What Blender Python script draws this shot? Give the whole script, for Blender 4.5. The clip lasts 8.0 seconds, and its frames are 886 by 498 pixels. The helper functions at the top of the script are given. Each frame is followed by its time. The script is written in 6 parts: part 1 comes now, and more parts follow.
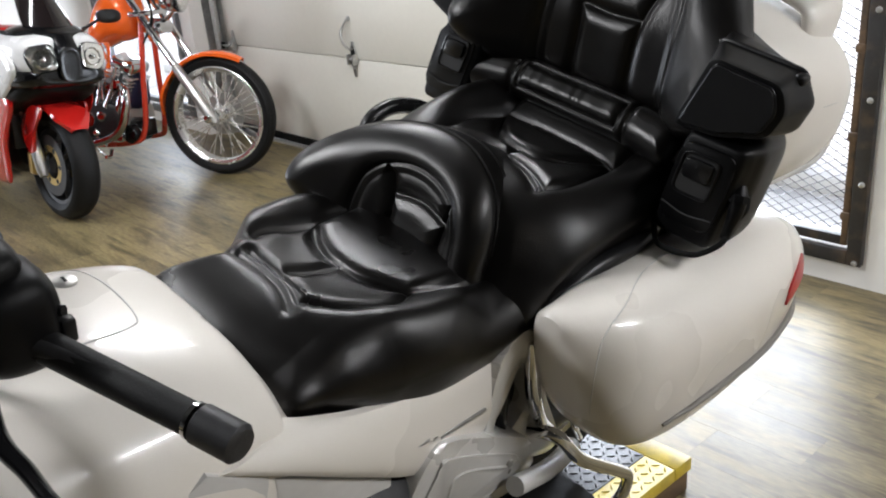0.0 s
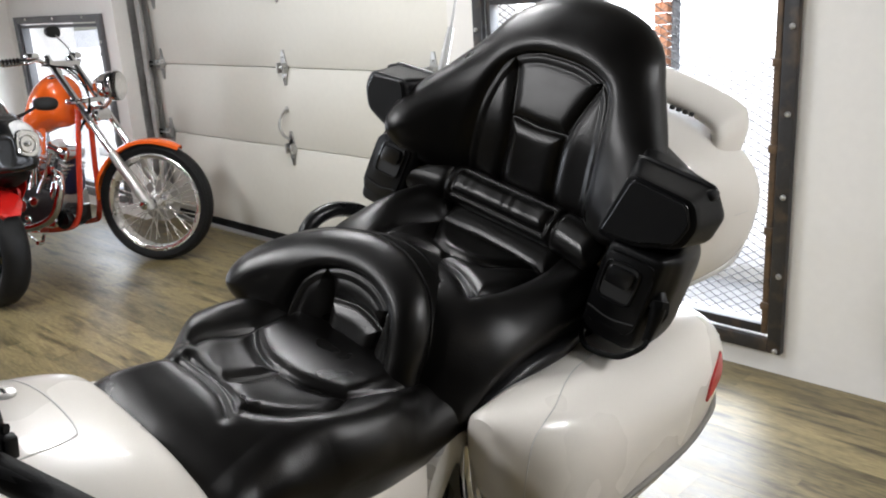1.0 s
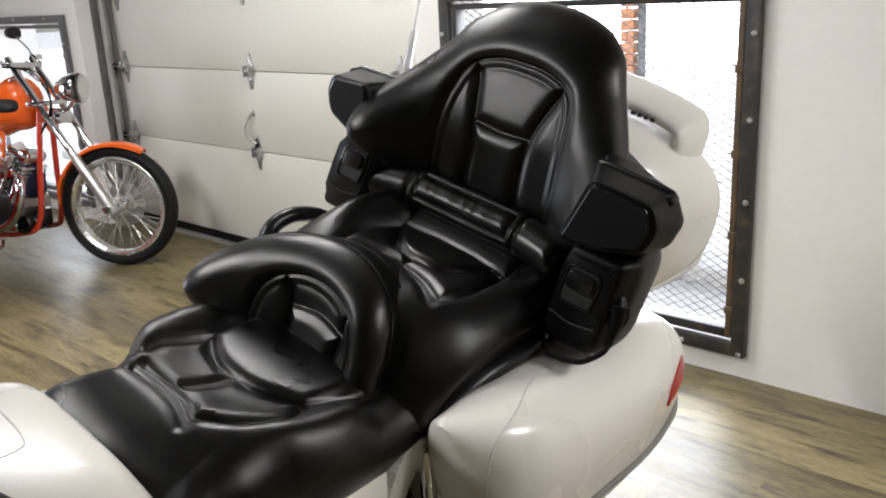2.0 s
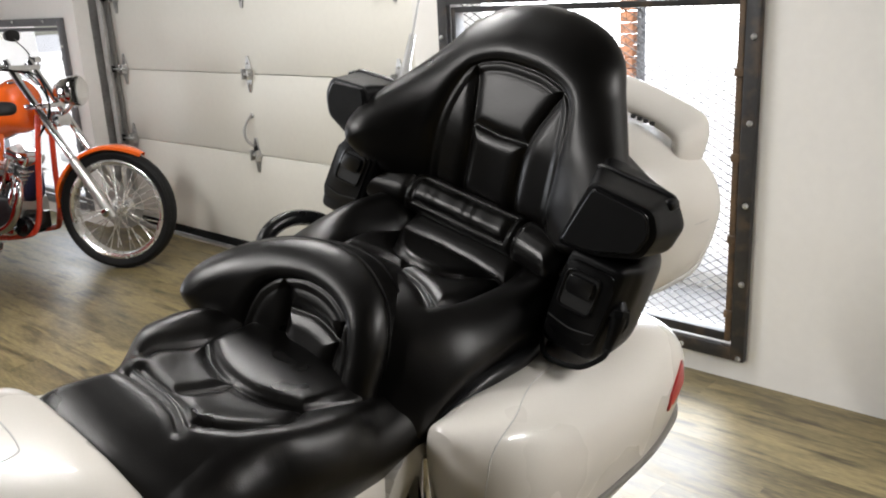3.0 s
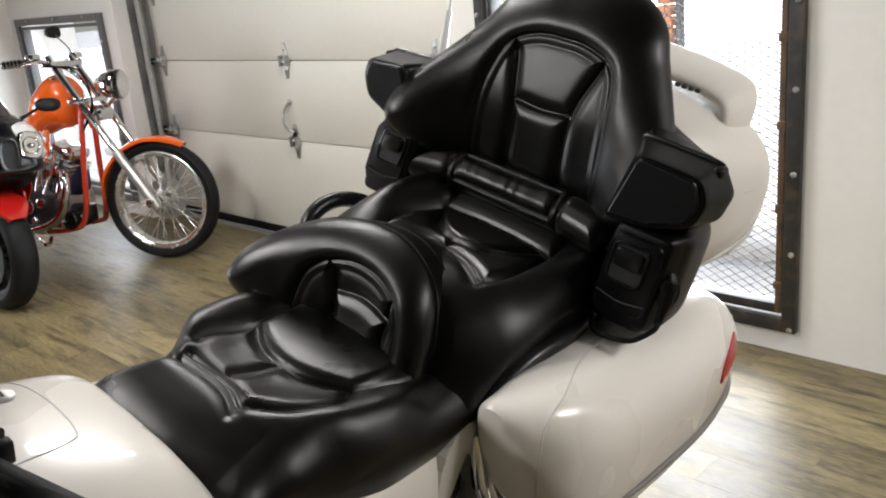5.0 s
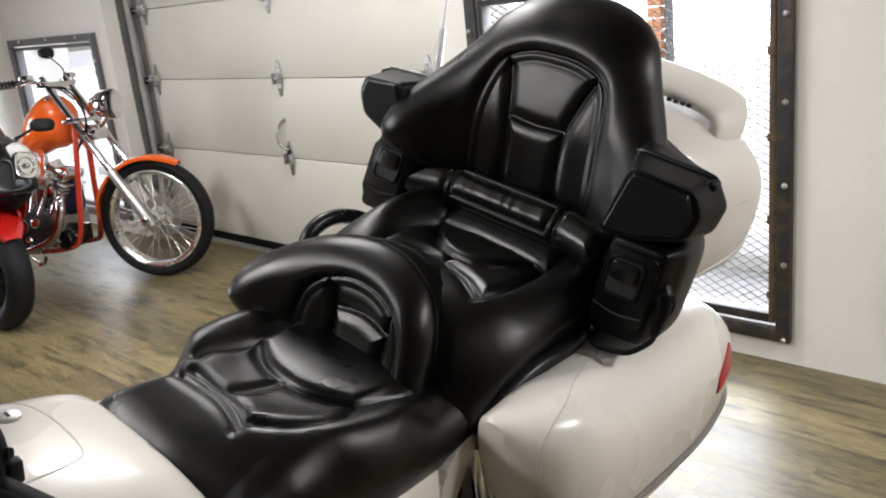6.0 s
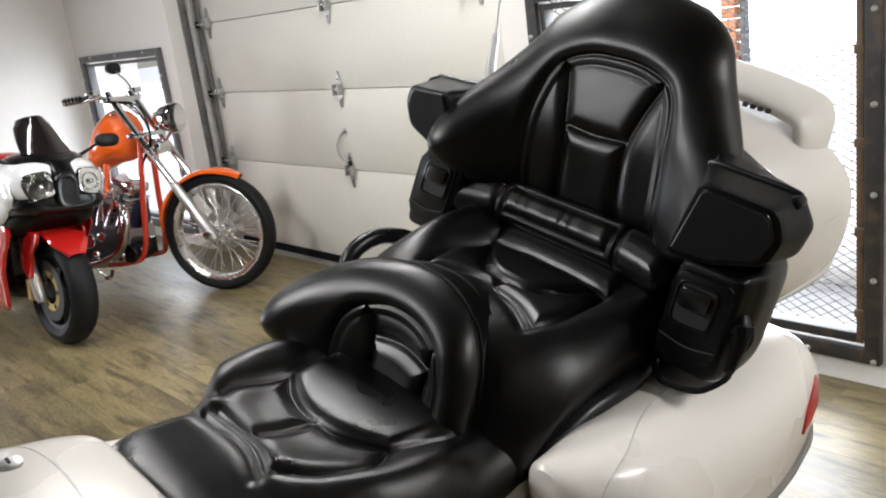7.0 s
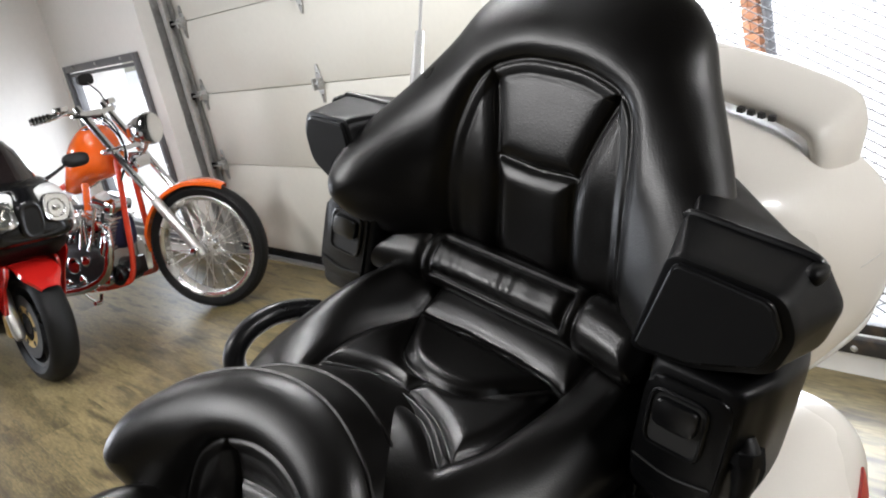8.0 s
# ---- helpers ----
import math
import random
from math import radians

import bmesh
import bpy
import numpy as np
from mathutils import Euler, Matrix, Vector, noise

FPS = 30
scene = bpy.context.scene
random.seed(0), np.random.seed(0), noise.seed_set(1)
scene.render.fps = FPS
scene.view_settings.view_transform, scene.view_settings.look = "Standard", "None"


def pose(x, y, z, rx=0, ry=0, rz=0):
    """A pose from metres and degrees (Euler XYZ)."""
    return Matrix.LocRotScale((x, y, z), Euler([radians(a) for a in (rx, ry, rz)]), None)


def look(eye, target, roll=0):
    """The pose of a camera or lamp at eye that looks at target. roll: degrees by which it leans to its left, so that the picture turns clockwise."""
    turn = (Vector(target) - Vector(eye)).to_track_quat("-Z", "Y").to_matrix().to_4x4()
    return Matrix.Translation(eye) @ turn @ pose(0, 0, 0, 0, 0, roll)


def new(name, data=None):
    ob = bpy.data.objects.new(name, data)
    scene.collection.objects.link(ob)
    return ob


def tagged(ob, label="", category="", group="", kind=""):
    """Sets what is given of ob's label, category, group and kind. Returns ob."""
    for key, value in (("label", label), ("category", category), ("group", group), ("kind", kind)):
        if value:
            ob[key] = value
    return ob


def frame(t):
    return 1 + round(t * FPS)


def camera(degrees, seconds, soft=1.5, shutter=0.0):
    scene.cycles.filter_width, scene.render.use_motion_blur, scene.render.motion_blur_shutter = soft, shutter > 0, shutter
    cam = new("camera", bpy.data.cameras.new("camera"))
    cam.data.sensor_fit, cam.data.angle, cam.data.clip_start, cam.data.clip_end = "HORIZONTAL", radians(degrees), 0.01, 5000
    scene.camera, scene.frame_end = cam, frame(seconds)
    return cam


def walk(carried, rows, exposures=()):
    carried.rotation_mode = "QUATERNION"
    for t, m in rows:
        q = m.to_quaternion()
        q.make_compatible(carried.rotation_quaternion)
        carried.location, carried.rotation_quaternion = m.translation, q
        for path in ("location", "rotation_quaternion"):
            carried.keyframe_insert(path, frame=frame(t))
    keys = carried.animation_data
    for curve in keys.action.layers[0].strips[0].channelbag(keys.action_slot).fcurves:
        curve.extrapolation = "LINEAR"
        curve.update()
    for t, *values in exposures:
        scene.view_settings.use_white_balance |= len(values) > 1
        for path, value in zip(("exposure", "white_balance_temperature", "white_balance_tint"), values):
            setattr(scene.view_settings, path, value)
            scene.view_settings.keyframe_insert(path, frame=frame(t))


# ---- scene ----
cam = camera(53.8, 8.0, soft=2.0)
PATH = [
    (0, (0.208, 0.241, 1.415), (-1.215, 1.438, 0.677), -5.0),
    (0.5, (0.23, 0.23, 1.451), (-1.144, 1.531, 0.803), -4.2),
    (1, (0.242, 0.217, 1.475), (-1.116, 1.567, 0.897), -3.5),
    (1.5, (0.248, 0.226, 1.473), (-1.064, 1.622, 0.895), -3.0),
    (3, (0.241, 0.243, 1.472), (-1.069, 1.645, 0.906), -2.9),
    (3.5, (0.236, 0.244, 1.467), (-1.083, 1.626, 0.875), -3.9),
    (4, (0.226, 0.245, 1.456), (-1.108, 1.59, 0.814), -3.8),
    (4.5, (0.228, 0.24, 1.464), (-1.167, 1.541, 0.863), -4.6),
    (4.7, (0.228, 0.244, 1.461), (-1.154, 1.556, 0.853), -5.0),
    (6, (0.236, 0.226, 1.47), (-1.128, 1.573, 0.901), -6.1),
    (6.5, (0.22, 0.206, 1.474), (-1.16, 1.522, 0.872), -8.5),
    (7, (0.164, 0.35, 1.452), (-1.314, 1.588, 0.919), -7.6),
    (7.2, (0.154, 0.456, 1.458), (-1.373, 1.64, 0.942), -8.3),
    (7.5, (0.142, 0.578, 1.469), (-1.371, 1.792, 0.984), -8.9),
    (8, (-0.02, 0.771, 1.457), (-1.548, 1.923, 0.875), -12.8),
]
walk(cam, [(t, look(eye, target, roll)) for t, eye, target, roll in PATH],
     exposures=[(0.0, 0.12, 6000, 11), (1.5, 0.08, 6100, 11), (3.5, 0.04, 6300, 11), (4.5, 0.03, 6300, 11), (6.5, 0.09, 6200, 11), (8.0, 0.25, 6100, 11)])

# ---- world, daylight and lamps ----
world = bpy.data.worlds.new("overcast_sky")
scene.world = world
world.use_nodes = True
wn = world.node_tree.nodes
sky = wn.new("ShaderNodeTexSky")
sky.sky_type = "NISHITA"
sky.sun_disc = False
sky.sun_elevation = radians(70)
sky.sun_rotation = radians(188)
world.node_tree.links.new(sky.outputs[0], wn["Background"].inputs[0])
wn["Background"].inputs[1].default_value = 0.15

sun_data = bpy.data.lights.new("sun", "SUN")
sun_data.energy, sun_data.angle, sun_data.color = 5.0, radians(2), (1.0, 0.96, 0.9)
sun = new("sun", sun_data)
sun.matrix_basis = look((-0.5, -3.4, 9.4), (0.0, 0.0, 0.0))


def area_lamp(name, eye, target, sx, sy, power, colour):
    data = bpy.data.lights.new(name, "AREA")
    data.shape, data.size, data.size_y, data.energy, data.color = "RECTANGLE", sx, sy, power, colour
    ob = new(name, data)
    ob.matrix_basis = look(eye, target)
    return ob


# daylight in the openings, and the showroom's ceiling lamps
area_lamp("daylight_east_window", (-1.75, 3.33, 0.8), (-1.75, 0.0, 0.5), 1.25, 1.15, 60.0, (0.93, 0.97, 1.0))
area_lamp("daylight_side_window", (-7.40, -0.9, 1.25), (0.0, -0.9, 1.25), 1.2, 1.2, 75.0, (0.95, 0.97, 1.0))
area_lamp("daylight_west_window", (-6.45, 3.2, 0.8), (-6.45, 0.0, 0.5), 1.25, 1.15, 16.0, (0.93, 0.97, 1.0))


# ---- materials ----
def material(name, colour, rough=0.5, metal=0.0, coat=0.0, vary=0.06, scale=6.0, fine=60.0, bump=0.0, bump_scale=200.0,
             rough_vary=0.08, spread=0.0, stretch=(1, 1, 1), stain=None, stain_amount=0.0, ior=1.45):
    """A surface with two scales of colour change, uneven gloss and fine relief."""
    m = bpy.data.materials.new(name)
    m.use_nodes = True
    nt = m.node_tree
    n, l = nt.nodes, nt.links
    b = n["Principled BSDF"]
    b.inputs["Metallic"].default_value = metal
    b.inputs["Coat Weight"].default_value = coat
    b.inputs["Coat Roughness"].default_value = 0.06
    b.inputs["IOR"].default_value = ior
    tc = n.new("ShaderNodeTexCoord")
    mp = n.new("ShaderNodeMapping")
    mp.inputs["Scale"].default_value = stretch
    l.new(tc.outputs["Object"], mp.inputs[0])
    vec = mp.outputs[0]

    def noise_at(sc, detail):
        t = n.new("ShaderNodeTexNoise")
        t.inputs["Scale"].default_value = sc
        t.inputs["Detail"].default_value = detail
        l.new(vec, t.inputs["Vector"])
        return t.outputs[0]

    big, small = noise_at(scale, 3), noise_at(fine, 4)
    add = n.new("ShaderNodeMath")
    add.operation = "ADD"
    l.new(big, add.inputs[0]); l.new(small, add.inputs[1])
    last = add.outputs[0]
    if spread:
        info = n.new("ShaderNodeObjectInfo")
        mul = n.new("ShaderNodeMath"); mul.operation = "MULTIPLY_ADD"
        mul.inputs[1].default_value = spread
        l.new(info.outputs["Random"], mul.inputs[0]); l.new(last, mul.inputs[2])
        sub = n.new("ShaderNodeMath"); sub.operation = "SUBTRACT"
        sub.inputs[1].default_value = spread * 0.5
        l.new(mul.outputs[0], sub.inputs[0])
        last = sub.outputs[0]
    rng = n.new("ShaderNodeMapRange")
    rng.inputs["From Min"].default_value, rng.inputs["From Max"].default_value = 0.6, 1.4
    rng.inputs["To Min"].default_value, rng.inputs["To Max"].default_value = 1 - vary, 1 + vary
    rng.clamp = False
    l.new(last, rng.inputs["Value"])
    mix = n.new("ShaderNodeVectorMath"); mix.operation = "SCALE"
    mix.inputs[0].default_value = colour
    l.new(rng.outputs[0], mix.inputs["Scale"])
    col = mix.outputs[0]
    if stain is not None:
        ramp = n.new("ShaderNodeMapRange")
        ramp.inputs["From Min"].default_value, ramp.inputs["From Max"].default_value = 0.5, 0.72
        ramp.inputs["To Max"].default_value = stain_amount
        l.new(noise_at(scale * 1.7, 6), ramp.inputs["Value"])
        mx = n.new("ShaderNodeMix"); mx.data_type = "RGBA"
        l.new(ramp.outputs[0], mx.inputs[0]); l.new(col, mx.inputs[6])
        mx.inputs[7].default_value = (*stain, 1)
        col = mx.outputs[2]
    l.new(col, b.inputs["Base Color"])
    rr = n.new("ShaderNodeMapRange")
    rr.inputs["From Min"].default_value, rr.inputs["From Max"].default_value = 0.3, 0.7
    rr.inputs["To Min"].default_value, rr.inputs["To Max"].default_value = max(rough - rough_vary, 0.02), rough + rough_vary
    l.new(big, rr.inputs["Value"]); l.new(rr.outputs[0], b.inputs["Roughness"])
    if bump:
        bp = n.new("ShaderNodeBump")
        bp.inputs["Strength"].default_value = bump
        bp.inputs["Distance"].default_value = 0.002
        l.new(noise_at(bump_scale, 2), bp.inputs["Height"])
        l.new(bp.outputs[0], b.inputs["Normal"])
    return m


def leather_material(name, colour, rough):
    """Black leather: pebbled grain, soft creases and a dull sheen."""
    m = material(name, colour, rough, vary=0.25, scale=9, fine=160, rough_vary=0.06)
    n, l = m.node_tree.nodes, m.node_tree.links
    tc = n.new("ShaderNodeTexCoord")
    grain = n.new("ShaderNodeTexVoronoi"); grain.inputs["Scale"].default_value = 520
    crease = n.new("ShaderNodeTexNoise"); crease.inputs["Scale"].default_value = 24; crease.inputs["Detail"].default_value = 7
    for t in (grain, crease):
        l.new(tc.outputs["Object"], t.inputs["Vector"])
    b1 = n.new("ShaderNodeBump"); b1.inputs["Strength"].default_value = 0.22; b1.inputs["Distance"].default_value = 0.0008
    b2 = n.new("ShaderNodeBump"); b2.inputs["Strength"].default_value = 0.22; b2.inputs["Distance"].default_value = 0.002
    l.new(grain.outputs["Distance"], b1.inputs["Height"]); l.new(crease.outputs[0], b2.inputs["Height"])
    l.new(b1.outputs[0], b2.inputs["Normal"]); l.new(b2.outputs[0], n["Principled BSDF"].inputs["Normal"])
    n["Principled BSDF"].inputs["IOR"].default_value = 1.42
    n["Principled BSDF"].inputs["Specular Tint"].default_value = (1.0, 0.99, 0.98, 1)
    return m


def glow_material(name, colour, strength):
    m = bpy.data.materials.new(name)
    m.use_nodes = True
    b = m.node_tree.nodes["Principled BSDF"]
    b.inputs["Base Color"].default_value = (*colour, 1)
    b.inputs["Emission Color"].default_value = (*colour, 1)
    b.inputs["Emission Strength"].default_value = strength
    return m


def glass_material(name, tint=(1, 1, 1), rough=0.0):
    m = bpy.data.materials.new(name)
    m.use_nodes = True
    b = m.node_tree.nodes["Principled BSDF"]
    b.inputs["Base Color"].default_value = (*tint, 1)
    b.inputs["Roughness"].default_value = rough
    b.inputs["Transmission Weight"].default_value = 1.0
    b.inputs["IOR"].default_value = 1.45
    return m


def plank_material():
    """Printed oak vinyl plank: long grain, each plank in a tone of its own."""
    m = material("oak_vinyl_plank", (0.162, 0.129, 0.063), 0.41, ior=1.45, coat=0.0, vary=0.62, scale=2.6, fine=26, rough_vary=0.05, spread=0.4,
                 stretch=(0.9, 5.5, 1.0), stain=(0.042, 0.031, 0.017), stain_amount=1.0, bump=0.05, bump_scale=14)
    n, l = m.node_tree.nodes, m.node_tree.links
    info = n.new("ShaderNodeObjectInfo")
    mp = [x for x in n if x.type == "MAPPING"][0]
    sc = n.new("ShaderNodeVectorMath"); sc.operation = "SCALE"; sc.inputs["Scale"].default_value = 37.0
    comb = n.new("ShaderNodeCombineXYZ")
    for k in range(3):
        l.new(info.outputs["Random"], comb.inputs[k])
    l.new(comb.outputs[0], sc.inputs[0]); l.new(sc.outputs[0], mp.inputs["Location"])
    return m


LEATHER = leather_material("black_leather", (0.0018, 0.0015, 0.0013), 0.33)
LEATHER_SMOOTH = leather_material("black_leather_smooth", (0.0022, 0.0019, 0.0016), 0.36)
WHITE = material("pearl_white_paint", (0.70, 0.665, 0.61), 0.28, coat=0.4, vary=0.02, scale=3, fine=400, rough_vary=0.03)
SEAM_DARK = material("dark_joint", (0.02, 0.02, 0.02), 0.7, vary=0.1)
PLASTIC = material("black_moulded_plastic", (0.0030, 0.0030, 0.0033), 0.38, vary=0.15, scale=8, fine=120, bump=0.15, bump_scale=900, ior=1.25)
PLASTIC_FLAT = material("black_satin_plastic", (0.005, 0.005, 0.0055), 0.32, ior=1.38, vary=0.12, scale=8, fine=90)
CLOTH = material("black_speaker_cloth", (0.004, 0.004, 0.0044), 0.75, ior=1.3, vary=0.2, scale=10, fine=700, bump=0.3, bump_scale=1500)
RUBBER = material("black_tyre_rubber", (0.005, 0.005, 0.0053), 0.60, ior=1.33, vary=0.2, scale=9, fine=90, bump=0.2, bump_scale=300)
CHROME = material("chrome", (0.72, 0.72, 0.73), 0.07, metal=1.0, vary=0.06, scale=10, fine=100, rough_vary=0.03)
RIM_METAL = material("polished_rim", (0.78, 0.77, 0.75), 0.26, metal=0.9, vary=0.08, scale=10, fine=90)
ALLOY = material("cast_alloy", (0.50, 0.49, 0.47), 0.34, metal=0.85, vary=0.12, scale=10, fine=90, bump=0.1, bump_scale=400)
SILVER = material("silver_paint", (0.70, 0.69, 0.67), 0.32, metal=0.25, coat=0.4, vary=0.04)
GREY_PLASTIC = material("light_grey_plastic", (0.50, 0.49, 0.47), 0.42, vary=0.06, bump=0.08, bump_scale=500)
TRIM_GREY = material("grey_bumper_plastic", (0.17, 0.16, 0.145), 0.45, vary=0.1, bump=0.08, bump_scale=500)
DARK_METAL = material("dark_engine_metal", (0.045, 0.045, 0.047), 0.45, metal=0.6, vary=0.25, bump=0.15, bump_scale=200)
RED_LENS = material("red_reflector", (0.42, 0.012, 0.012), 0.40, coat=0.1, vary=0.15, fine=300)
PLATE_BLACK = material("worn_black_treadplate", (0.03, 0.03, 0.032), 0.42, metal=0.3, vary=0.25, stain=(0.16, 0.15, 0.14), stain_amount=0.35, bump=0.15)
PLATE_YELLOW = material("worn_yellow_treadplate", (0.62, 0.47, 0.05), 0.42, vary=0.15, stain=(0.10, 0.08, 0.05), stain_amount=0.6, bump=0.15)
PAINT_WALL = material("white_wall_paint", (0.78, 0.765, 0.735), 0.62, vary=0.03, scale=1.2, fine=25, bump=0.12, bump_scale=120, stain=(0.66, 0.63, 0.58), stain_amount=0.18)
PAINT_DIM = material("grey_wall_paint", (0.14, 0.135, 0.13), 0.7, vary=0.05, scale=1.2, fine=30, bump=0.1, bump_scale=80)
DARK_CEIL = material("dark_unseen_ceiling", (0.07, 0.07, 0.07), 0.8, vary=0.1, scale=1.2, fine=30, bump=0.1, bump_scale=80)
PAINT_CEIL = material("white_ceiling_paint", (0.76, 0.75, 0.72), 0.7, vary=0.03, scale=1.2, fine=30, bump=0.1, bump_scale=80)
DOOR_STEEL = material("off_white_door_steel", (0.70, 0.685, 0.625), 0.5, vary=0.03, scale=0.9, fine=30, bump=0.22, bump_scale=160, stain=(0.55, 0.52, 0.45), stain_amount=0.16)
GALV = material("galvanised_steel", (0.46, 0.46, 0.45), 0.36, metal=0.8, vary=0.2, scale=12, fine=70, bump=0.1, stain=(0.28, 0.26, 0.24), stain_amount=0.4)
BLACK_STEEL = material("black_painted_steel", (0.022, 0.021, 0.021), 0.45, vary=0.25, scale=8, fine=80, stain=(0.16, 0.10, 0.055), stain_amount=0.35, bump=0.15)
RUSTY_STEEL = material("rusted_brown_steel", (0.11, 0.068, 0.036), 0.6, vary=0.3, scale=9, fine=80, stain=(0.03, 0.026, 0.022), stain_amount=0.7, bump=0.25)
GREY_STEEL = material("grey_painted_steel", (0.10, 0.10, 0.105), 0.45, vary=0.2, scale=8, fine=80, bump=0.1)
SEAL = material("black_rubber_seal", (0.006, 0.006, 0.006), 0.85, vary=0.2, bump=0.2, ior=1.2)
PLANK = plank_material()
UNDERFLOOR = material("dark_floor_joint", (0.11, 0.08, 0.045), 0.8, vary=0.2)
ORANGE = material("orange_paint", (0.80, 0.125, 0.012), 0.2, coat=1.0, vary=0.06, scale=5, fine=200)
FRAME_RED = material("red_orange_frame_paint", (0.58, 0.045, 0.018), 0.25, coat=1.0, vary=0.1)
SPORT_RED = material("bright_red_paint", (0.46, 0.011, 0.008), 0.2, coat=1.0, vary=0.06)
SPORT_BLACK = material("gloss_black_fairing", (0.004, 0.004, 0.0045), 0.16, coat=0.0, ior=1.42, vary=0.1)
SPORT_WHITE = material("silver_white_paint", (0.66, 0.66, 0.66), 0.24, coat=0.9, vary=0.04)
SMOKE = material("smoked_screen", (0.010, 0.007, 0.007), 0.08, coat=1.0, vary=0.1)
GOLD = material("gold_anodised", (0.52, 0.37, 0.13), 0.3, metal=0.9, vary=0.12)
LENS = glass_material("clear_lens")
BULB = material("lamp_reflector", (0.85, 0.85, 0.86), 0.12, metal=1.0, vary=0.05)
NAVY = material("navy_cloth", (0.012, 0.012, 0.05), 0.7, vary=0.2)
GROUND = material("pale_concrete_ground", (0.50, 0.49, 0.47), 0.85, vary=0.12, scale=0.6, fine=12, bump=0.2, bump_scale=40)
BRICK = material("orange_brick", (0.42, 0.19, 0.10), 0.8, vary=0.25, scale=12, fine=60, spread=0.4, bump=0.3)
LETTER = material("dark_grey_print", (0.05, 0.05, 0.05), 0.4)
# self-lit white, in place of daylight falling on the distance
BACKDROP = glow_material("glowing_backdrop", (1.0, 1.0, 1.0), 5.0)


# ---- mesh helpers ----
def part(name, bm, mat, parent=None, label="", smooth=True, angle=38):
    """Links a bmesh as one mesh object, under a thing or a part where one is given."""
    me = bpy.data.meshes.new(name)
    bmesh.ops.recalc_face_normals(bm, faces=bm.faces)
    bm.to_mesh(me)
    bm.free()
    me.materials.append(mat)
    if smooth:
        me.polygons.foreach_set("use_smooth", [True] * len(me.polygons))
        me.set_sharp_from_angle(angle=radians(angle))
    ob = new(name, me)
    if parent is not None:
        ob.parent = parent
    if label:
        tagged(ob, label)
    return ob


def thing(name, label, category, m=None, group="", kind=""):
    ob = new(name)
    ob.empty_display_size = 0.1
    if m is not None:
        ob.matrix_basis = m
    return tagged(ob, label, category, group, kind)


def spline(pts, n, closed=False):
    """n points along a smooth curve through pts."""
    p = np.array(pts, float)
    k = len(p)
    out = []
    spans = k if closed else k - 1
    for q in range(n):
        t = q * spans / (n if closed else n - 1)
        i = min(int(t), spans - 1)
        f = t - i
        if closed:
            a, b, c, d = p[(i - 1) % k], p[i % k], p[(i + 1) % k], p[(i + 2) % k]
        else:
            b, c = p[i], p[i + 1]
            a = p[i - 1] if i > 0 else 2 * b - c
            d = p[i + 2] if i + 2 < k else 2 * c - b
        out.append(0.5 * (2 * b + (c - a) * f + (2 * a - 5 * b + 4 * c - d) * f * f + (3 * b - a - 3 * c + d) * f ** 3))
    return np.array(out)


def skin(bm, rings, closed=True, caps=True):
    """Joins rings of equal length into a skin."""
    rows = [[bm.verts.new(Vector(p)) for p in r] for r in rings]
    n = len(rows[0])
    for a, b in zip(rows, rows[1:]):
        for i in range(n if closed else n - 1):
            j = (i + 1) % n
            bm.faces.new((a[i], a[j], b[j], b[i]))
    if caps:
        bm.faces.new(rows[0][::-1]); bm.faces.new(rows[-1])
    return rows


def tube(pts, radius, n=24, seg=10, smooth=True, bm=None):
    """A round bar along a smooth line; radius may be a list along the line."""
    bm = bm or bmesh.new()
    c = spline(pts, n) if smooth else np.array(pts, float)
    rad = np.interp(np.linspace(0, 1, len(c)), np.linspace(0, 1, len(radius)), radius) if isinstance(radius, (list, tuple)) else [radius] * len(c)
    rings, side = [], None
    for i, p in enumerate(c):
        d = Vector(c[min(i + 1, len(c) - 1)] - c[max(i - 1, 0)]).normalized()
        if side is None:
            side = d.orthogonal().normalized()
        side = (side - d * side.dot(d)).normalized()
        up = d.cross(side)
        rings.append([Vector(p) + (side * math.cos(a) + up * math.sin(a)) * rad[i] for a in (2 * math.pi * k / seg for k in range(seg))])
    skin(bm, rings)
    return bm


def lathe(profile, seg=32, axis="x", centre=(0, 0, 0), bm=None, closed=False):
    """Turns a profile of (along, radius) round an axis."""
    bm = bm or bmesh.new()
    c = Vector(centre)
    rings = []
    for a, r in profile:
        ring = []
        for k in range(seg):
            w = 2 * math.pi * k / seg
            q, s = r * math.cos(w), r * math.sin(w)
            ring.append(c + Vector({"x": (a, q, s), "y": (q, a, s), "z": (q, s, a)}[axis]))
        rings.append(ring)
    if closed:
        rings.append(rings[0])
        rows = skin(bm, rings, caps=False)
        bmesh.ops.remove_doubles(bm, verts=bm.verts, dist=1e-6)
    else:
        skin(bm, rings, caps=True)
    return bm


def box(x0, x1, y0, y1, z0, z1, bevel=0.0, bm=None, seg=2):
    own = bmesh.new()
    m = Matrix.LocRotScale(((x0 + x1) / 2, (y0 + y1) / 2, (z0 + z1) / 2), None, (abs(x1 - x0), abs(y1 - y0), abs(z1 - z0)))
    bmesh.ops.create_cube(own, size=1.0, matrix=m)
    if bevel:
        bmesh.ops.bevel(own, geom=own.edges[:], offset=bevel, segments=seg, affect="EDGES", profile=0.5)
    if bm is None:
        return own
    merge(bm, own)
    return bm


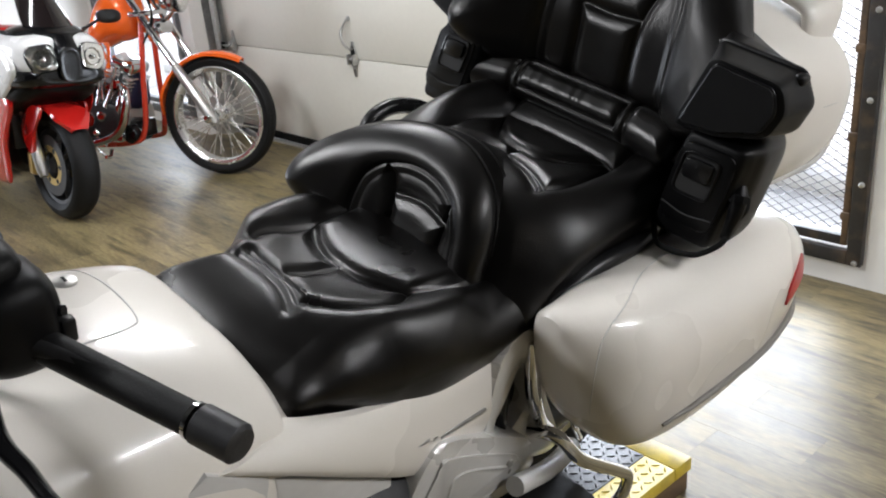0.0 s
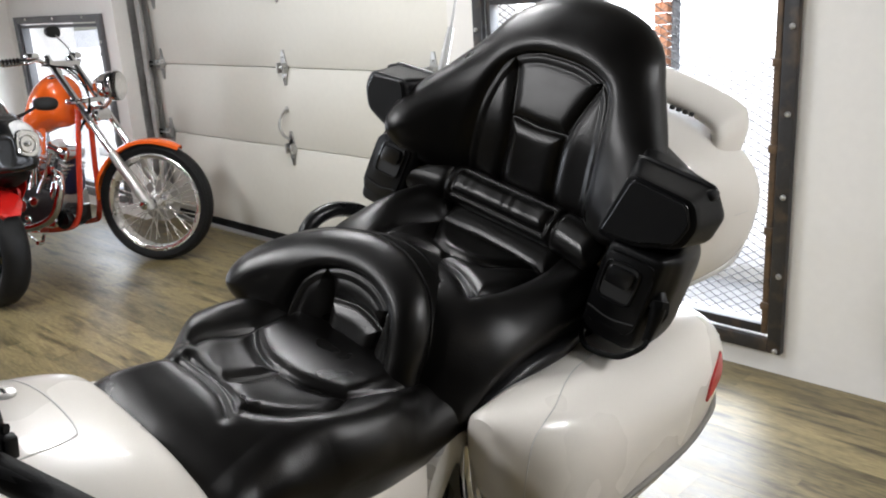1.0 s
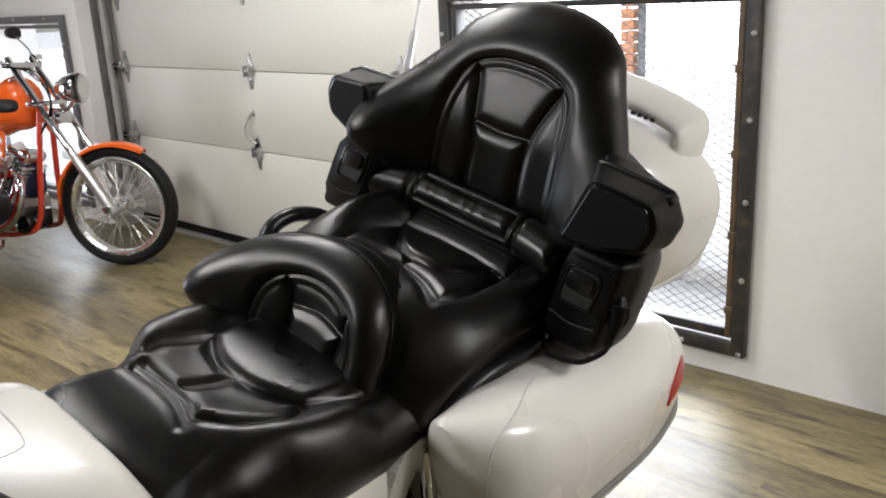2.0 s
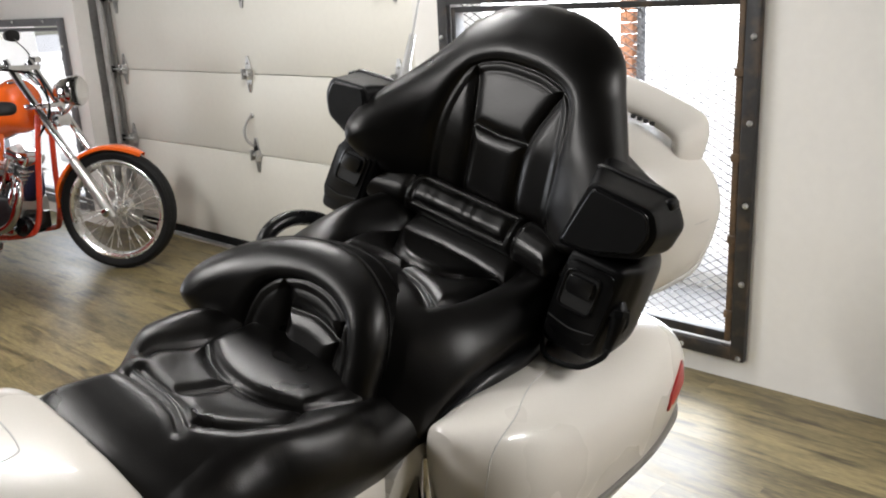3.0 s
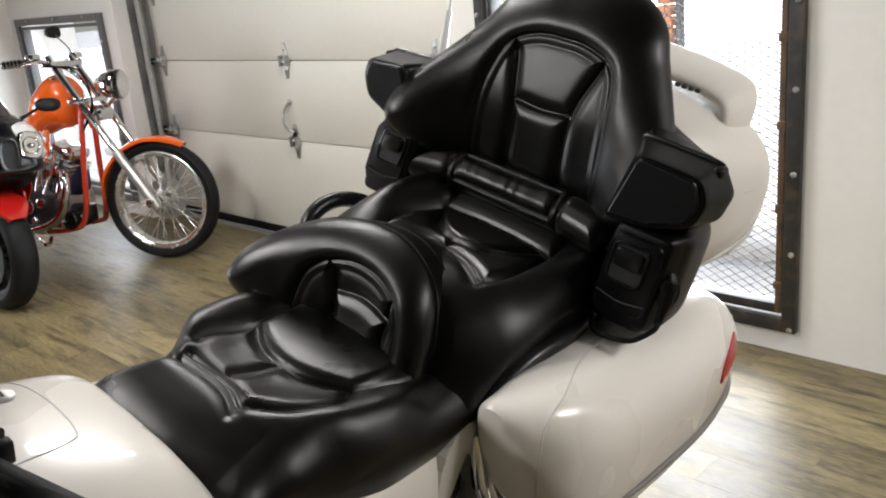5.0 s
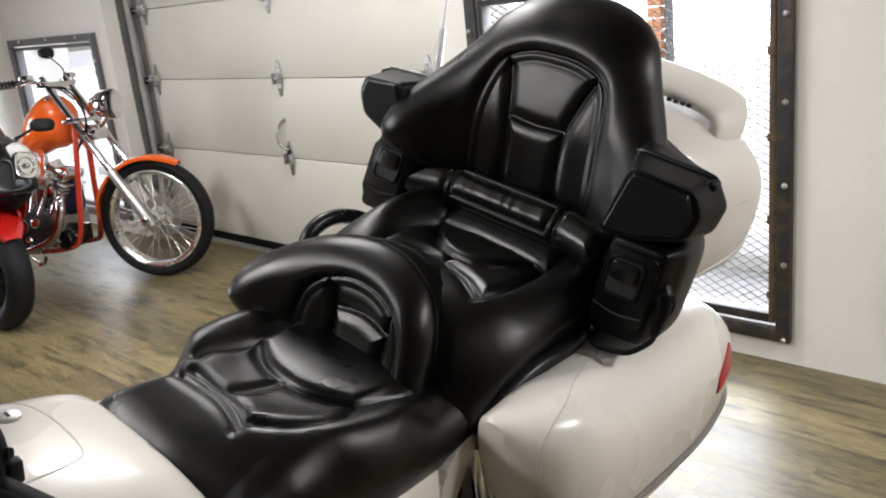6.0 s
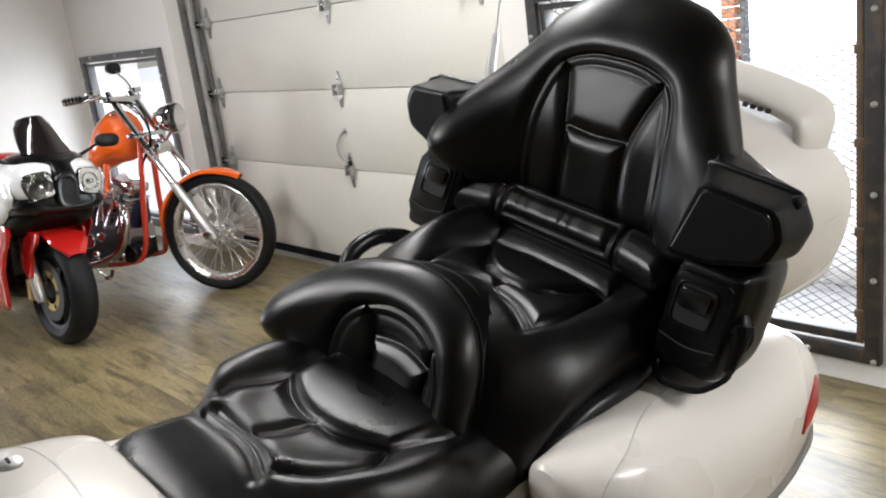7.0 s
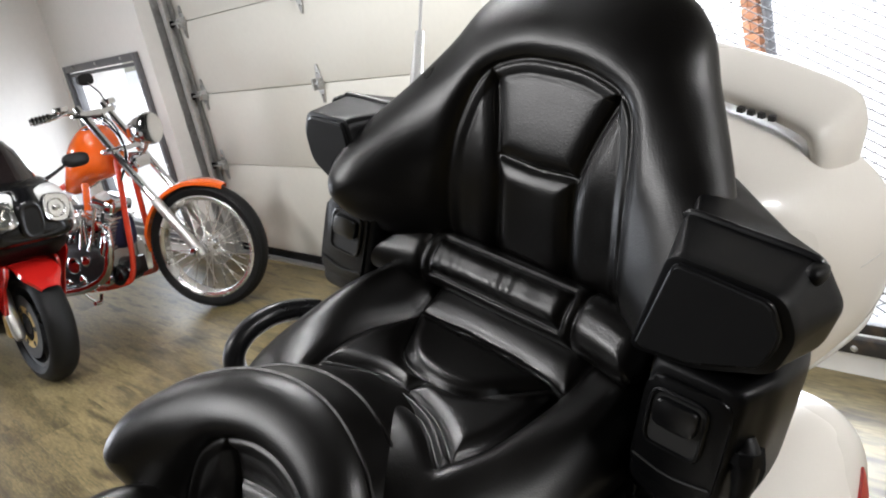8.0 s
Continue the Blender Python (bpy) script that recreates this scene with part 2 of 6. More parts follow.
def merge(bm, other, m=None):
    """Adds the mesh of other to bm."""
    if m is not None:
        bmesh.ops.transform(other, matrix=m, verts=other.verts)
    back = [bm.verts.new(v.co) for v in other.verts]
    other.verts.index_update()
    for f in other.faces:
        bm.faces.new([back[v.index] for v in f.verts])
    other.free()
    return bm


def slab(outline, low, high, place, bevel=0.0, seg=2):
    """An outline of (a, b) given depth from low to high; place(a, b, h) gives the point in space."""
    bm = bmesh.new()
    rows = [[bm.verts.new(Vector(place(a, b, h))) for a, b in outline] for h in (low, high)]
    n = len(outline)
    for i in range(n):
        j = (i + 1) % n
        bm.faces.new((rows[0][i], rows[0][j], rows[1][j], rows[1][i]))
    bm.faces.new(rows[0][::-1]); top = bm.faces.new(rows[1])
    if bevel:
        bmesh.ops.bevel(bm, geom=list(top.edges), offset=bevel, segments=seg, affect="EDGES", profile=0.5)
    return bm


def oval(cx, cz, hx, hz, power, n=36, tilt=0.0):
    """A rounded rectangle of (a, b) points."""
    out = []
    for k in range(n):
        a = 2 * math.pi * k / n
        c, s = math.cos(a), math.sin(a)
        x = hx * math.copysign(abs(c) ** (2 / power), c)
        z = hz * math.copysign(abs(s) ** (2 / power), s)
        out.append((cx + x * math.cos(tilt) - z * math.sin(tilt), cz + x * math.sin(tilt) + z * math.cos(tilt)))
    return out


def round_poly(pts, r, n=6):
    """A closed outline with its corners rounded."""
    out = []
    k = len(pts)
    for i in range(k):
        a, b, c = (Vector(pts[(i + q) % k]) for q in (-1, 0, 1))
        p, q = b + (a - b).normalized() * min(r, (a - b).length * 0.45), b + (c - b).normalized() * min(r, (c - b).length * 0.45)
        for t in np.linspace(0, 1, n):
            out.append(tuple(p * (1 - t) ** 2 + b * 2 * t * (1 - t) + q * t * t))
    return out


def shell(keys, n=40, seg=44, mirror=1):
    """A body along y from keys of (y, centre x, centre z, half width, half height, power), smoothed; x is times mirror."""
    k = spline(keys, n)
    bm = bmesh.new()
    skin(bm, [[Vector((mirror * a, y, b)) for a, b in oval(cx, cz, max(hx, 0.002), max(hz, 0.002), max(pw, 1.6), seg)] for y, cx, cz, hx, hz, pw in k])
    return bm


def seam_gap(pts, lines):
    """The distance of each point to the nearest of some broken lines."""
    best = np.full(len(pts), 9.0)
    for line in lines:
        q = np.array(line, float)
        for a, b in zip(q, q[1:]):
            d = b - a
            t = np.clip(((pts - a) @ d) / max(d @ d, 1e-12), 0, 1)
            best = np.minimum(best, np.linalg.norm(pts - a - t[:, None] * d, axis=1))
    return best


def inside(pts, poly):
    """Which points lie within a closed outline."""
    q = np.array(poly, float)
    out = np.zeros(len(pts), bool)
    for a, b in zip(q, np.roll(q, -1, axis=0)):
        cross = (a[1] > pts[:, 1]) != (b[1] > pts[:, 1])
        x = (b[0] - a[0]) * (pts[:, 1] - a[1]) / (b[1] - a[1] + 1e-12) + a[0]
        out ^= cross & (pts[:, 0] < x)
    return out


def cushion(outline, place, front=0.05, back=0.03, edge=0.05, seams=(), depth=0.008, width=0.006, puff=0.006, puff_width=0.025,
            lift=None, around=200, rings=44, low=None, sunk=(), full=1.0, rear=None):
    """Stuffed upholstery over an outline of (a, b): rounded edges, sewn-in seams and swelling panels between them.
    place(a, b, h) gives the point in space, lift(a, b, gap) adds height. low(a, b): the foot of a side that hangs straight down."""
    o = spline(outline, around, closed=True)
    c = o.mean(axis=0)
    s = 1 - np.linspace(0, 1, rings + 1)[1:] ** 1.35
    s = np.concatenate([[1.0], s])[:-1]
    pts = np.concatenate([c + k * (o - c) for k in s] + [c[None]])
    gap = seam_gap(pts, [np.vstack([o, o[:1]])])
    gap[:around] = 0
    r = np.clip(gap / edge, 0, 1)
    bow = np.clip(1 - (1 - r) ** 2, 0, 1)
    h = front * (full * np.sqrt(bow) + (1 - full) * bow)
    if len(seams):
        g = seam_gap(pts, seams)
        h = h - depth * np.exp(-(g / width) ** 2) - puff * np.exp(-(g / puff_width) ** 2)
    for poly, drop, soft in sunk:
        inner = seam_gap(pts, [list(poly) + [poly[0]]])
        h = h - drop * np.clip(np.where(inside(pts, poly), inner, 0) / soft, 0, 1)
    if lift is not None:
        h = h + np.array([lift(a, b, q) for (a, b), q in zip(pts, gap)])
    bm = bmesh.new()
    verts = [bm.verts.new(Vector(place(a, b, q))) for (a, b), q in zip(pts, h)]
    rows = len(s)
    for i in range(rows - 1):
        for k in range(around):
            j = (k + 1) % around
            bm.faces.new((verts[i * around + k], verts[i * around + j], verts[(i + 1) * around + j], verts[(i + 1) * around + k]))
    last = (rows - 1) * around
    for k in range(around):
        bm.faces.new((verts[last + k], verts[last + (k + 1) % around], verts[-1]))
    rim = verts[:around]
    if low is not None:
        steps = 5
        prev = rim
        for q in range(1, steps + 1):
            f = q / steps
            ring = []
            for k in range(around):
                top, foot = rim[k].co, Vector(low(*o[k]))
                ring.append(bm.verts.new(top.lerp(foot, f)))
            for k in range(around):
                j = (k + 1) % around
                bm.faces.new((prev[j], prev[k], ring[k], ring[j]))
            prev = ring
        bm.faces.new(prev[::-1])
    else:
        prev = rim
        for f, z in rear or [(f, -back * math.sqrt(max(1 - max((f - 0.4) / 0.6, 0) ** 2, 0))) for f in (0.992, 0.975, 0.95, 0.91, 0.85, 0.75, 0.6, 0.3)]:
            ring = [bm.verts.new(Vector(place(*(c + f * (o[k] - c)), z))) for k in range(around)]
            for k in range(around):
                j = (k + 1) % around
                bm.faces.new((prev[j], prev[k], ring[k], ring[j]))
            prev = ring
        bm.faces.new(prev[::-1])
    return bm

# ---- the room ----
X0, X1, Y0, Y1, HIGH = -7.36, 6.0, -9.0, 3.2, 3.7


def wall(name, boxes, label, mat=PAINT_WALL):
    bm = bmesh.new()
    for b in boxes:
        box(*b, bm=bm)
    return tagged(part(name, bm, mat, smooth=False), label, "wall", kind="structure")


wall("wall_north_east", [(-2.64, -2.41, 3.2, 3.42, 0, HIGH), (-1.04, X1, 3.2, 3.42, 0, HIGH),
                         (-2.41, -1.04, 3.2, 3.42, 0, 0.135), (-2.41, -1.04, 3.2, 3.42, 1.42, HIGH)],
     "white painted wall with a large steel-barred window")
wall("wall_north_west", [(X0, -7.155, 3.0, 3.42, 0, HIGH), (-5.735, -5.53, 3.0, 3.42, 0, HIGH),
                         (-7.155, -5.735, 3.0, 3.42, 0, 0.135), (-7.155, -5.735, 3.0, 3.42, 1.38, HIGH)],
     "white painted wall beside the garage door")
wall("wall_north_header", [(-5.53, -2.64, 3.2, 3.42, 2.42, HIGH)], "white painted wall over the garage door")
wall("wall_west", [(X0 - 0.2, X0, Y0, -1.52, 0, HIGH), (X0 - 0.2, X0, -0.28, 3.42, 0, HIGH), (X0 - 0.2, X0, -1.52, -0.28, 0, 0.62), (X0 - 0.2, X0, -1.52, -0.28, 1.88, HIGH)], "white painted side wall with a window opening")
# unseen closing walls and ceiling, dark so that the black leather reflects little
wall("wall_east", [(X1, X1 + 0.2, Y0, 3.42, 0, HIGH)], "unseen plain side wall, grey to keep reflections low", PAINT_DIM)
wall("wall_south", [(X0, X1, Y0 - 0.2, Y0, 0, HIGH)], "unseen plain wall at the back of the showroom, grey to keep reflections low", PAINT_DIM)
tagged(part("ceiling", box(X0 - 0.2, X1 + 0.2, Y0 - 0.2, 3.42, HIGH, HIGH + 0.12), DARK_CEIL, smooth=False),
       "unseen showroom ceiling, dark to keep reflections low", "ceiling", kind="structure")

# outside
tagged(part("ground", box(-60, 60, -60, 60, -0.3, -0.06), GROUND, smooth=False), "pale concrete ground outside the windows", "ground", kind="structure")
# a glowing sheet stands in for the bright outdoors
tagged(part("backdrop", box(-34, 26, 16.0, 16.2, -0.5, 12), BACKDROP, smooth=False), "glowing white sheet standing in for the bright distance beyond the windows", "backdrop", kind="structure")
tagged(part("kerb", box(-9, 4, 4.25, 4.42, -0.06, 0.03, 0.015), GROUND), "low concrete kerb outside the window", "kerb", kind="structure")


# ---- garage door ----
def hinge(parent, x, z, y=3.197, roller=False):
    """A galvanised hinge with pointed leaves above and below its knuckle."""
    leaf = [(-0.036, 0.006), (0.036, 0.006), (0.022, 0.045), (0.010, 0.10), (-0.010, 0.10), (-0.022, 0.045)]
    bm = slab(leaf, 0.0, 0.006, lambda a, b, h: (x + a, y - h, z + b), 0.002)
    merge(bm, slab([(a, -b) for a, b in leaf], 0.0, 0.006, lambda a, b, h: (x + a, y - h, z + b), 0.002))
    merge(bm, tube([(x - 0.04, y - 0.012, z), (x + 0.04, y - 0.012, z)], 0.012, n=2, seg=10, smooth=False))
    for k in (-1, 1):
        merge(bm, box(x + k * 0.026 - 0.004, x + k * 0.026 + 0.004, y - 0.035, y - 0.004, z - 0.03, z + 0.03, 0.002))
    for dz in (-0.06, 0.06):
        merge(bm, lathe([(0, 0.007), (-0.006, 0.007), (-0.008, 0.004)], 8, "y", (x, y - 0.006, z + dz)))
    ob = part("hinge", bm, GALV, parent)
    if roller:
        part("roller", tube([(x - 0.09, y - 0.04, z), (x + 0.03, y - 0.04, z)], 0.008, n=2, seg=8, smooth=False), GALV, ob)
        part("roller_wheel", lathe([(-0.015, 0.012), (-0.012, 0.022), (0.012, 0.022), (0.015, 0.012)], 14, "x", (x - 0.1, y - 0.04, z)), SEAL, ob)
    return ob


door = thing("garage_door", "off-white steel sectional garage door, closed", "garage door", kind="structure")
JOINTS = [0.060, 0.615, 1.077, 1.537, 1.997, 2.44]
for low, high in zip(JOINTS, JOINTS[1:]):
    bm = box(-5.50, -2.64, 3.2, 3.25, low + 0.002, high - 0.002, 0.004)
    part("door_panel", bm, DOOR_STEEL, door)
part("door_core", box(-5.51, -2.64, 3.2505, 3.275, 0.06, 2.45), DOOR_STEEL, door, smooth=False)
for z in JOINTS[1:5]:
    hinge(door, -5.335, z, roller=True)
    hinge(door, -3.945, z)
    hinge(door, -2.74, z, roller=True)
part("door_seal", box(-5.50, -2.64, 3.190, 3.25, 0.012, 0.060, 0.006), SEAL, door, "black rubber bottom seal")
bm = lathe([(0, 0.016), (-0.006, 0.016), (-0.009, 0.010)], 12, "y", (-3.962, 3.197, 0.842))
merge(bm, tube([(-3.962, 3.188, 0.842), (-3.985, 3.168, 0.80), (-3.988, 3.15, 0.75), (-3.975, 3.158, 0.70), (-3.952, 3.185, 0.665)], [0.007, 0.008, 0.009, 0.008, 0.007], n=18, seg=8))
merge(bm, slab([(-0.018, -0.05), (0.018, -0.05), (0.022, 0.0), (0.010, 0.03), (-0.010, 0.03), (-0.022, 0.0)], 0, 0.006, lambda a, b, h: (-3.950 + a, 3.197 - h, 0.665 + b), 0.002))
part("pull_handle", bm, GALV, door, "galvanised bow handle")

threshold = tagged(part("threshold", box(-5.52, -2.64, 3.150, 3.188, 0.0005, 0.012, 0.003), ALLOY), "bright metal strip under the garage door", "threshold", kind="structure")

track = thing("door_track", "galvanised vertical track with brackets at the garage door", "door track")
bm = bmesh.new()
for b in ((-5.462, -5.458, 3.125, 3.185, 0.004, 2.42), (-5.458, -5.410, 3.181, 3.185, 0.004, 2.42), (-5.458, -5.410, 3.125, 3.129, 0.004, 2.42), (-5.414, -5.410, 3.129, 3.139, 0.004, 2.42)):
    box(*b, bm=bm)
part("channel", bm, GALV, track, smooth=False)
bm = bmesh.new()
for b in ((-5.526, -5.522, 3.10, 3.19, 0.004, 2.42), (-5.522, -5.468, 3.186, 3.19, 0.004, 2.42)):
    box(*b, bm=bm)
part("angle", bm, GALV, track, smooth=False)
for z in (0.35, 1.0, 1.65, 2.25):
    part("bracket", box(-5.520, -5.463, 3.15, 3.180, z, z + 0.05, 0.002), GALV, track)


# ---- barred windows ----
def zigzag_mesh(x0, x1, z0, z1, y, cell, row, thick):
    """Expanded steel mesh: bent strands that meet at their knees."""
    verts, faces = [], []
    cols, rows = int((x1 - x0) / cell * 2), int((z1 - z0) / row)
    for r in range(rows):
        base = len(verts)
        for k in range(cols + 1):
            x = x0 + (x1 - x0) * k / cols
            z = z0 + (r + 0.5) * row + row * 0.5 * (1 if (k + r) % 2 else -1)
            for dy, dz in ((-thick, -thick), (thick, -thick * 0.4), (thick, thick), (-thick, thick * 0.4)):
                verts.append((x, y + dy * 0.8, z + dz))
        for k in range(cols):
            a, b = base + 4 * k, base + 4 * k + 4
            for i in range(4):
                j = (i + 1) % 4
                faces.append((a + i, a + j, b + j, b + i))
    return verts, faces


def barred_window(name, x0, x1, z0, z1, y, wy, label, bars, side, strand):
    """A flat steel frame bolted on the wall, an angle inside it, and expanded mesh behind."""
    win = thing(name, label, "window", kind="structure")
    w = 0.052
    bm = bmesh.new()
    for b in ((x0, x0 + w, z0, z1), (x1 - w, x1, z0, z1), (x0 + w, x1 - w, z0, z0 + w), (x0 + w, x1 - w, z1 - w, z1)):
        box(b[0], b[1], y, wy - 0.001, b[2], b[3], 0.003, bm=bm)
    part("window_frame", bm, bars, win, "black painted flat steel frame")
    g = w + 0.011
    v = 0.024
    bm = bmesh.new()
    for b in ((x0 + g, x0 + g + v, z0 + g, z1 - g), (x0 + g + v, x1 - g - v, z0 + g, z0 + g + v * 1.5), (x0 + g + v, x1 - g - v, z1 - g - v, z1 - g)):
        box(b[0], b[1], wy - 0.012, wy + 0.05, b[2], b[3], 0.003, bm=bm)
    part("inner_angle", bm, bars, win)
    bm = box(x1 - g - v, x1 - g, wy - 0.012, wy + 0.05, z0 + g, z1 - g, 0.003)
    for z in (z0 + 0.16, z0 + 0.45, z0 + 0.75, z0 + 1.05):
        merge(bm, box(x1 - g - v - 0.004, x1 - g + 0.006, wy - 0.02, wy - 0.010, z, z + 0.03, 0.003))
    part("inner_angle", bm, side, win, "rusted steel angle")
    n = 5
    for k in range(n):
        z = z0 + 0.012 + (z1 - z0 - 0.1) * k / (n - 1) * 0.92
        for x in (x0 + 0.02, x1 - 0.02):
            part("bolt", lathe([(0, 0.011), (-0.004, 0.011), (-0.009, 0.007), (-0.010, 0.0015)], 10, "y", (x, y, z)), GALV, win)
    for x in (x0 + 0.25, (x0 + x1) / 2, x1 - 0.25):
        for z in (z0 + 0.02, z1 - 0.02):
            part("bolt", lathe([(0, 0.011), (-0.004, 0.011), (-0.009, 0.007), (-0.010, 0.0015)], 10, "y", (x, y, z)), GALV, win)
    verts, faces = zigzag_mesh(x0 + 0.047, x1 - 0.047, z0 + 0.046, z1 - 0.046, wy + 0.066, 0.057, 0.016, strand)
    me = bpy.data.meshes.new("mesh_screen")
    me.from_pydata(verts, [], faces)
    me.materials.append(BLACK_STEEL)
    ob = new("mesh_screen", me)
    ob.parent = win
    tagged(ob, "black expanded steel mesh", kind="stuff")
    return win


barred_window("window_1", -2.456, -0.996, 0.090, 1.466, 3.168, 3.2, "tall window with a bolted black steel frame and mesh", BLACK_STEEL, RUSTY_STEEL, 0.0018)
barred_window("window_2", -7.200, -5.690, 0.090, 1.426, 2.968, 3.0, "window with a grey steel frame, bright daylight behind", GREY_STEEL, GREY_STEEL, 0.0007)

# brick post and steel pole outside
post = thing("brick_post", "orange brick post standing outside the window", "post")
for k in range(34):
    z = -0.06 + k * 0.075
    for j, dx in enumerate((0.0, 0.052) if k % 2 else (0.0,)):
        wdt = 0.048 if k % 2 else 0.1
        part("brick", box(-2.95 + dx, -2.95 + dx + wdt, 5.5, 5.6, z, z + 0.068, 0.003), BRICK, post)
pole = tagged(part("steel_pole", tube([(-2.812, 5.55, -0.06), (-2.812, 5.55, 3.0)], 0.03, n=2, seg=14, smooth=False), GREY_STEEL), "grey steel pole beside the brick post outside", "pole")

# ---- ceiling lamps ----
def ceiling_lamp(x, y, watts, turn=0):
    lamp = thing("ceiling_lamp", "unseen white fluorescent strip lamp hung from the ceiling", "ceiling lamp", pose(x, y, HIGH, 0, 0, turn), group="ceiling lamps")
    part("housing", box(-0.62, 0.62, -0.09, 0.09, -0.755, -0.70, 0.01), PAINT_CEIL, lamp)
    for k in (-0.5, 0.5):
        part("hanger", tube([(k, 0, -0.70), (k, 0, 0)], 0.004, n=2, seg=6, smooth=False), GALV, lamp)
    part("diffuser", box(-0.60, 0.60, -0.075, 0.075, -0.772, -0.756, 0.006), glow_material("lamp_diffuser", (1.0, 0.95, 0.88), 6.0), lamp)
    ob = area_lamp("strip_light", (x, y, HIGH - 0.78), (x, y, 0), 1.2, 0.15, watts, (1.0, 0.965, 0.91))
    ob.matrix_basis = pose(x, y, HIGH - 0.78, 0, 0, turn)


# all out of view; the last is added fill for the saddlebag and right wall
for x, y, watts, turn in ((-4.6, 0.8, 36.0, 90), (-2.3, -0.95, 110.0, 90), (-2.3, 2.1, 50.0, 90), (2.2, 2.2, 125.0, 90)):
    ceiling_lamp(x, y, watts, turn)


def ceiling_spot(x, y):
    lamp = thing("ceiling_spot", "small round hanging spotlight, switched on", "spotlight", pose(x, y, HIGH), group="ceiling spotlights")
    part("stem", tube([(0, 0, 0), (0, 0, -0.76)], 0.012, n=2, seg=10, smooth=False), GALV, lamp)
    part("can", lathe([(-0.76, 0.03), (-0.78, 0.05), (-0.90, 0.055), (-0.905, 0.045)], 18, "z"), PAINT_CEIL, lamp)
    part("bulb", lathe([(-0.906, 0.044), (-0.912, 0.04), (-0.916, 0.02)], 18, "z"), glow_material("spot_bulb", (1.0, 0.88, 0.72), 60.0), lamp)


ceiling_spot(1.15, 0.25)
ceiling_spot(1.32, 0.42)

# ---- lift platform under the touring motorcycle ----
def treadplate(x0, x1, y0, y1, z, bm):
    """Raised lozenges in two directions."""
    step = 0.023
    rows, cols = int((y1 - y0) / step), int((x1 - x0) / step)
    for r in range(rows):
        for c in range(cols):
            cx, cy = x0 + (c + 0.5) * (x1 - x0) / cols, y0 + (r + 0.5) * (y1 - y0) / rows
            a = math.pi / 4 if (r + c) % 2 else -math.pi / 4
            d, e = Vector((math.cos(a), math.sin(a), 0)), Vector((-math.sin(a), math.cos(a), 0))
            p = Vector((cx, cy, z))
            foot = [p + d * 0.011, p + e * 0.0035, p - d * 0.011, p - e * 0.0035]
            top = [p + d * 0.007 + Vector((0, 0, 0.0022)), p - d * 0.007 + Vector((0, 0, 0.0022))]
            f = [bm.verts.new(q) for q in foot]
            t = [bm.verts.new(q) for q in top]
            bm.faces.new((f[0], f[1], t[0])); bm.faces.new((f[0], t[0], f[3]))
            bm.faces.new((f[1], f[2], t[1], t[0])); bm.faces.new((f[3], t[0], t[1], f[2]))


lift = thing("lift_platform", "low motorcycle lift platform of worn black and yellow treadplate", "lift platform")
PX0, PX1, PY0, PY1 = -1.40, -0.80, -0.95, 1.83
part("deck", box(PX0 + 0.09, PX1 - 0.09, PY0 + 0.02, PY1 - 0.07, 0.06, 0.0955, 0.002), PLATE_BLACK, lift)
bm = bmesh.new()
treadplate(PX0 + 0.09, PX1 - 0.09, 0.9, PY1 - 0.07, 0.0955, bm)
tagged(part("deck_tread", bm, PLATE_BLACK, lift, smooth=False), "raised tread lozenges", kind="stuff")
for x0, x1 in ((PX0, PX0 + 0.089), (PX1 - 0.089, PX1)):
    part("side_border", box(x0, x1, PY0, PY1 - 0.07, 0.06, 0.0955, 0.003), PLATE_YELLOW, lift, "yellow painted border")
    bm = bmesh.new()
    treadplate(x0 + 0.005, x1 - 0.005, 0.9, PY1 - 0.075, 0.0955, bm)
    tagged(part("border_tread", bm, PLATE_YELLOW, lift, smooth=False), "raised tread lozenges", kind="stuff")
part("end_border", box(PX0, PX1, PY1 - 0.069, PY1, 0.06, 0.0955, 0.003), PLATE_YELLOW, lift, "yellow painted border")
part("base_frame", box(PX0 + 0.01, PX1 - 0.006, PY0 + 0.01, PY1 - 0.006, 0.0, 0.0595, 0.004), RUSTY_STEEL, lift, "rusty steel base frame")

# ---- the white touring motorcycle ----
BIKE = Matrix.Translation((-1.087, 1.5, 0.1)) @ Matrix.Rotation(radians(2.5), 4, "Z") @ Matrix.Rotation(radians(14.5), 4, "Y")
bike = thing("touring_motorcycle", "white touring motorcycle with black leather seats, leaning on its stand", "motorcycle", BIKE)

def on_shell(keys, y, angle, out=0.0, mirror=1):
    """A point on the skin of shell(keys) at y, at an angle in degrees from the outer side upwards."""
    k = spline(keys, 400)
    row = k[np.abs(k[:, 0] - y).argmin()]
    _, cx, cz, hx, hz, pw = row
    c, s_ = math.cos(radians(angle)), math.sin(radians(angle))
    x = (hx + out) * math.copysign(abs(c) ** (2 / pw), c)
    z = (hz + out) * math.copysign(abs(s_) ** (2 / pw), s_)
    return (mirror * (cx + x), y, cz + z)


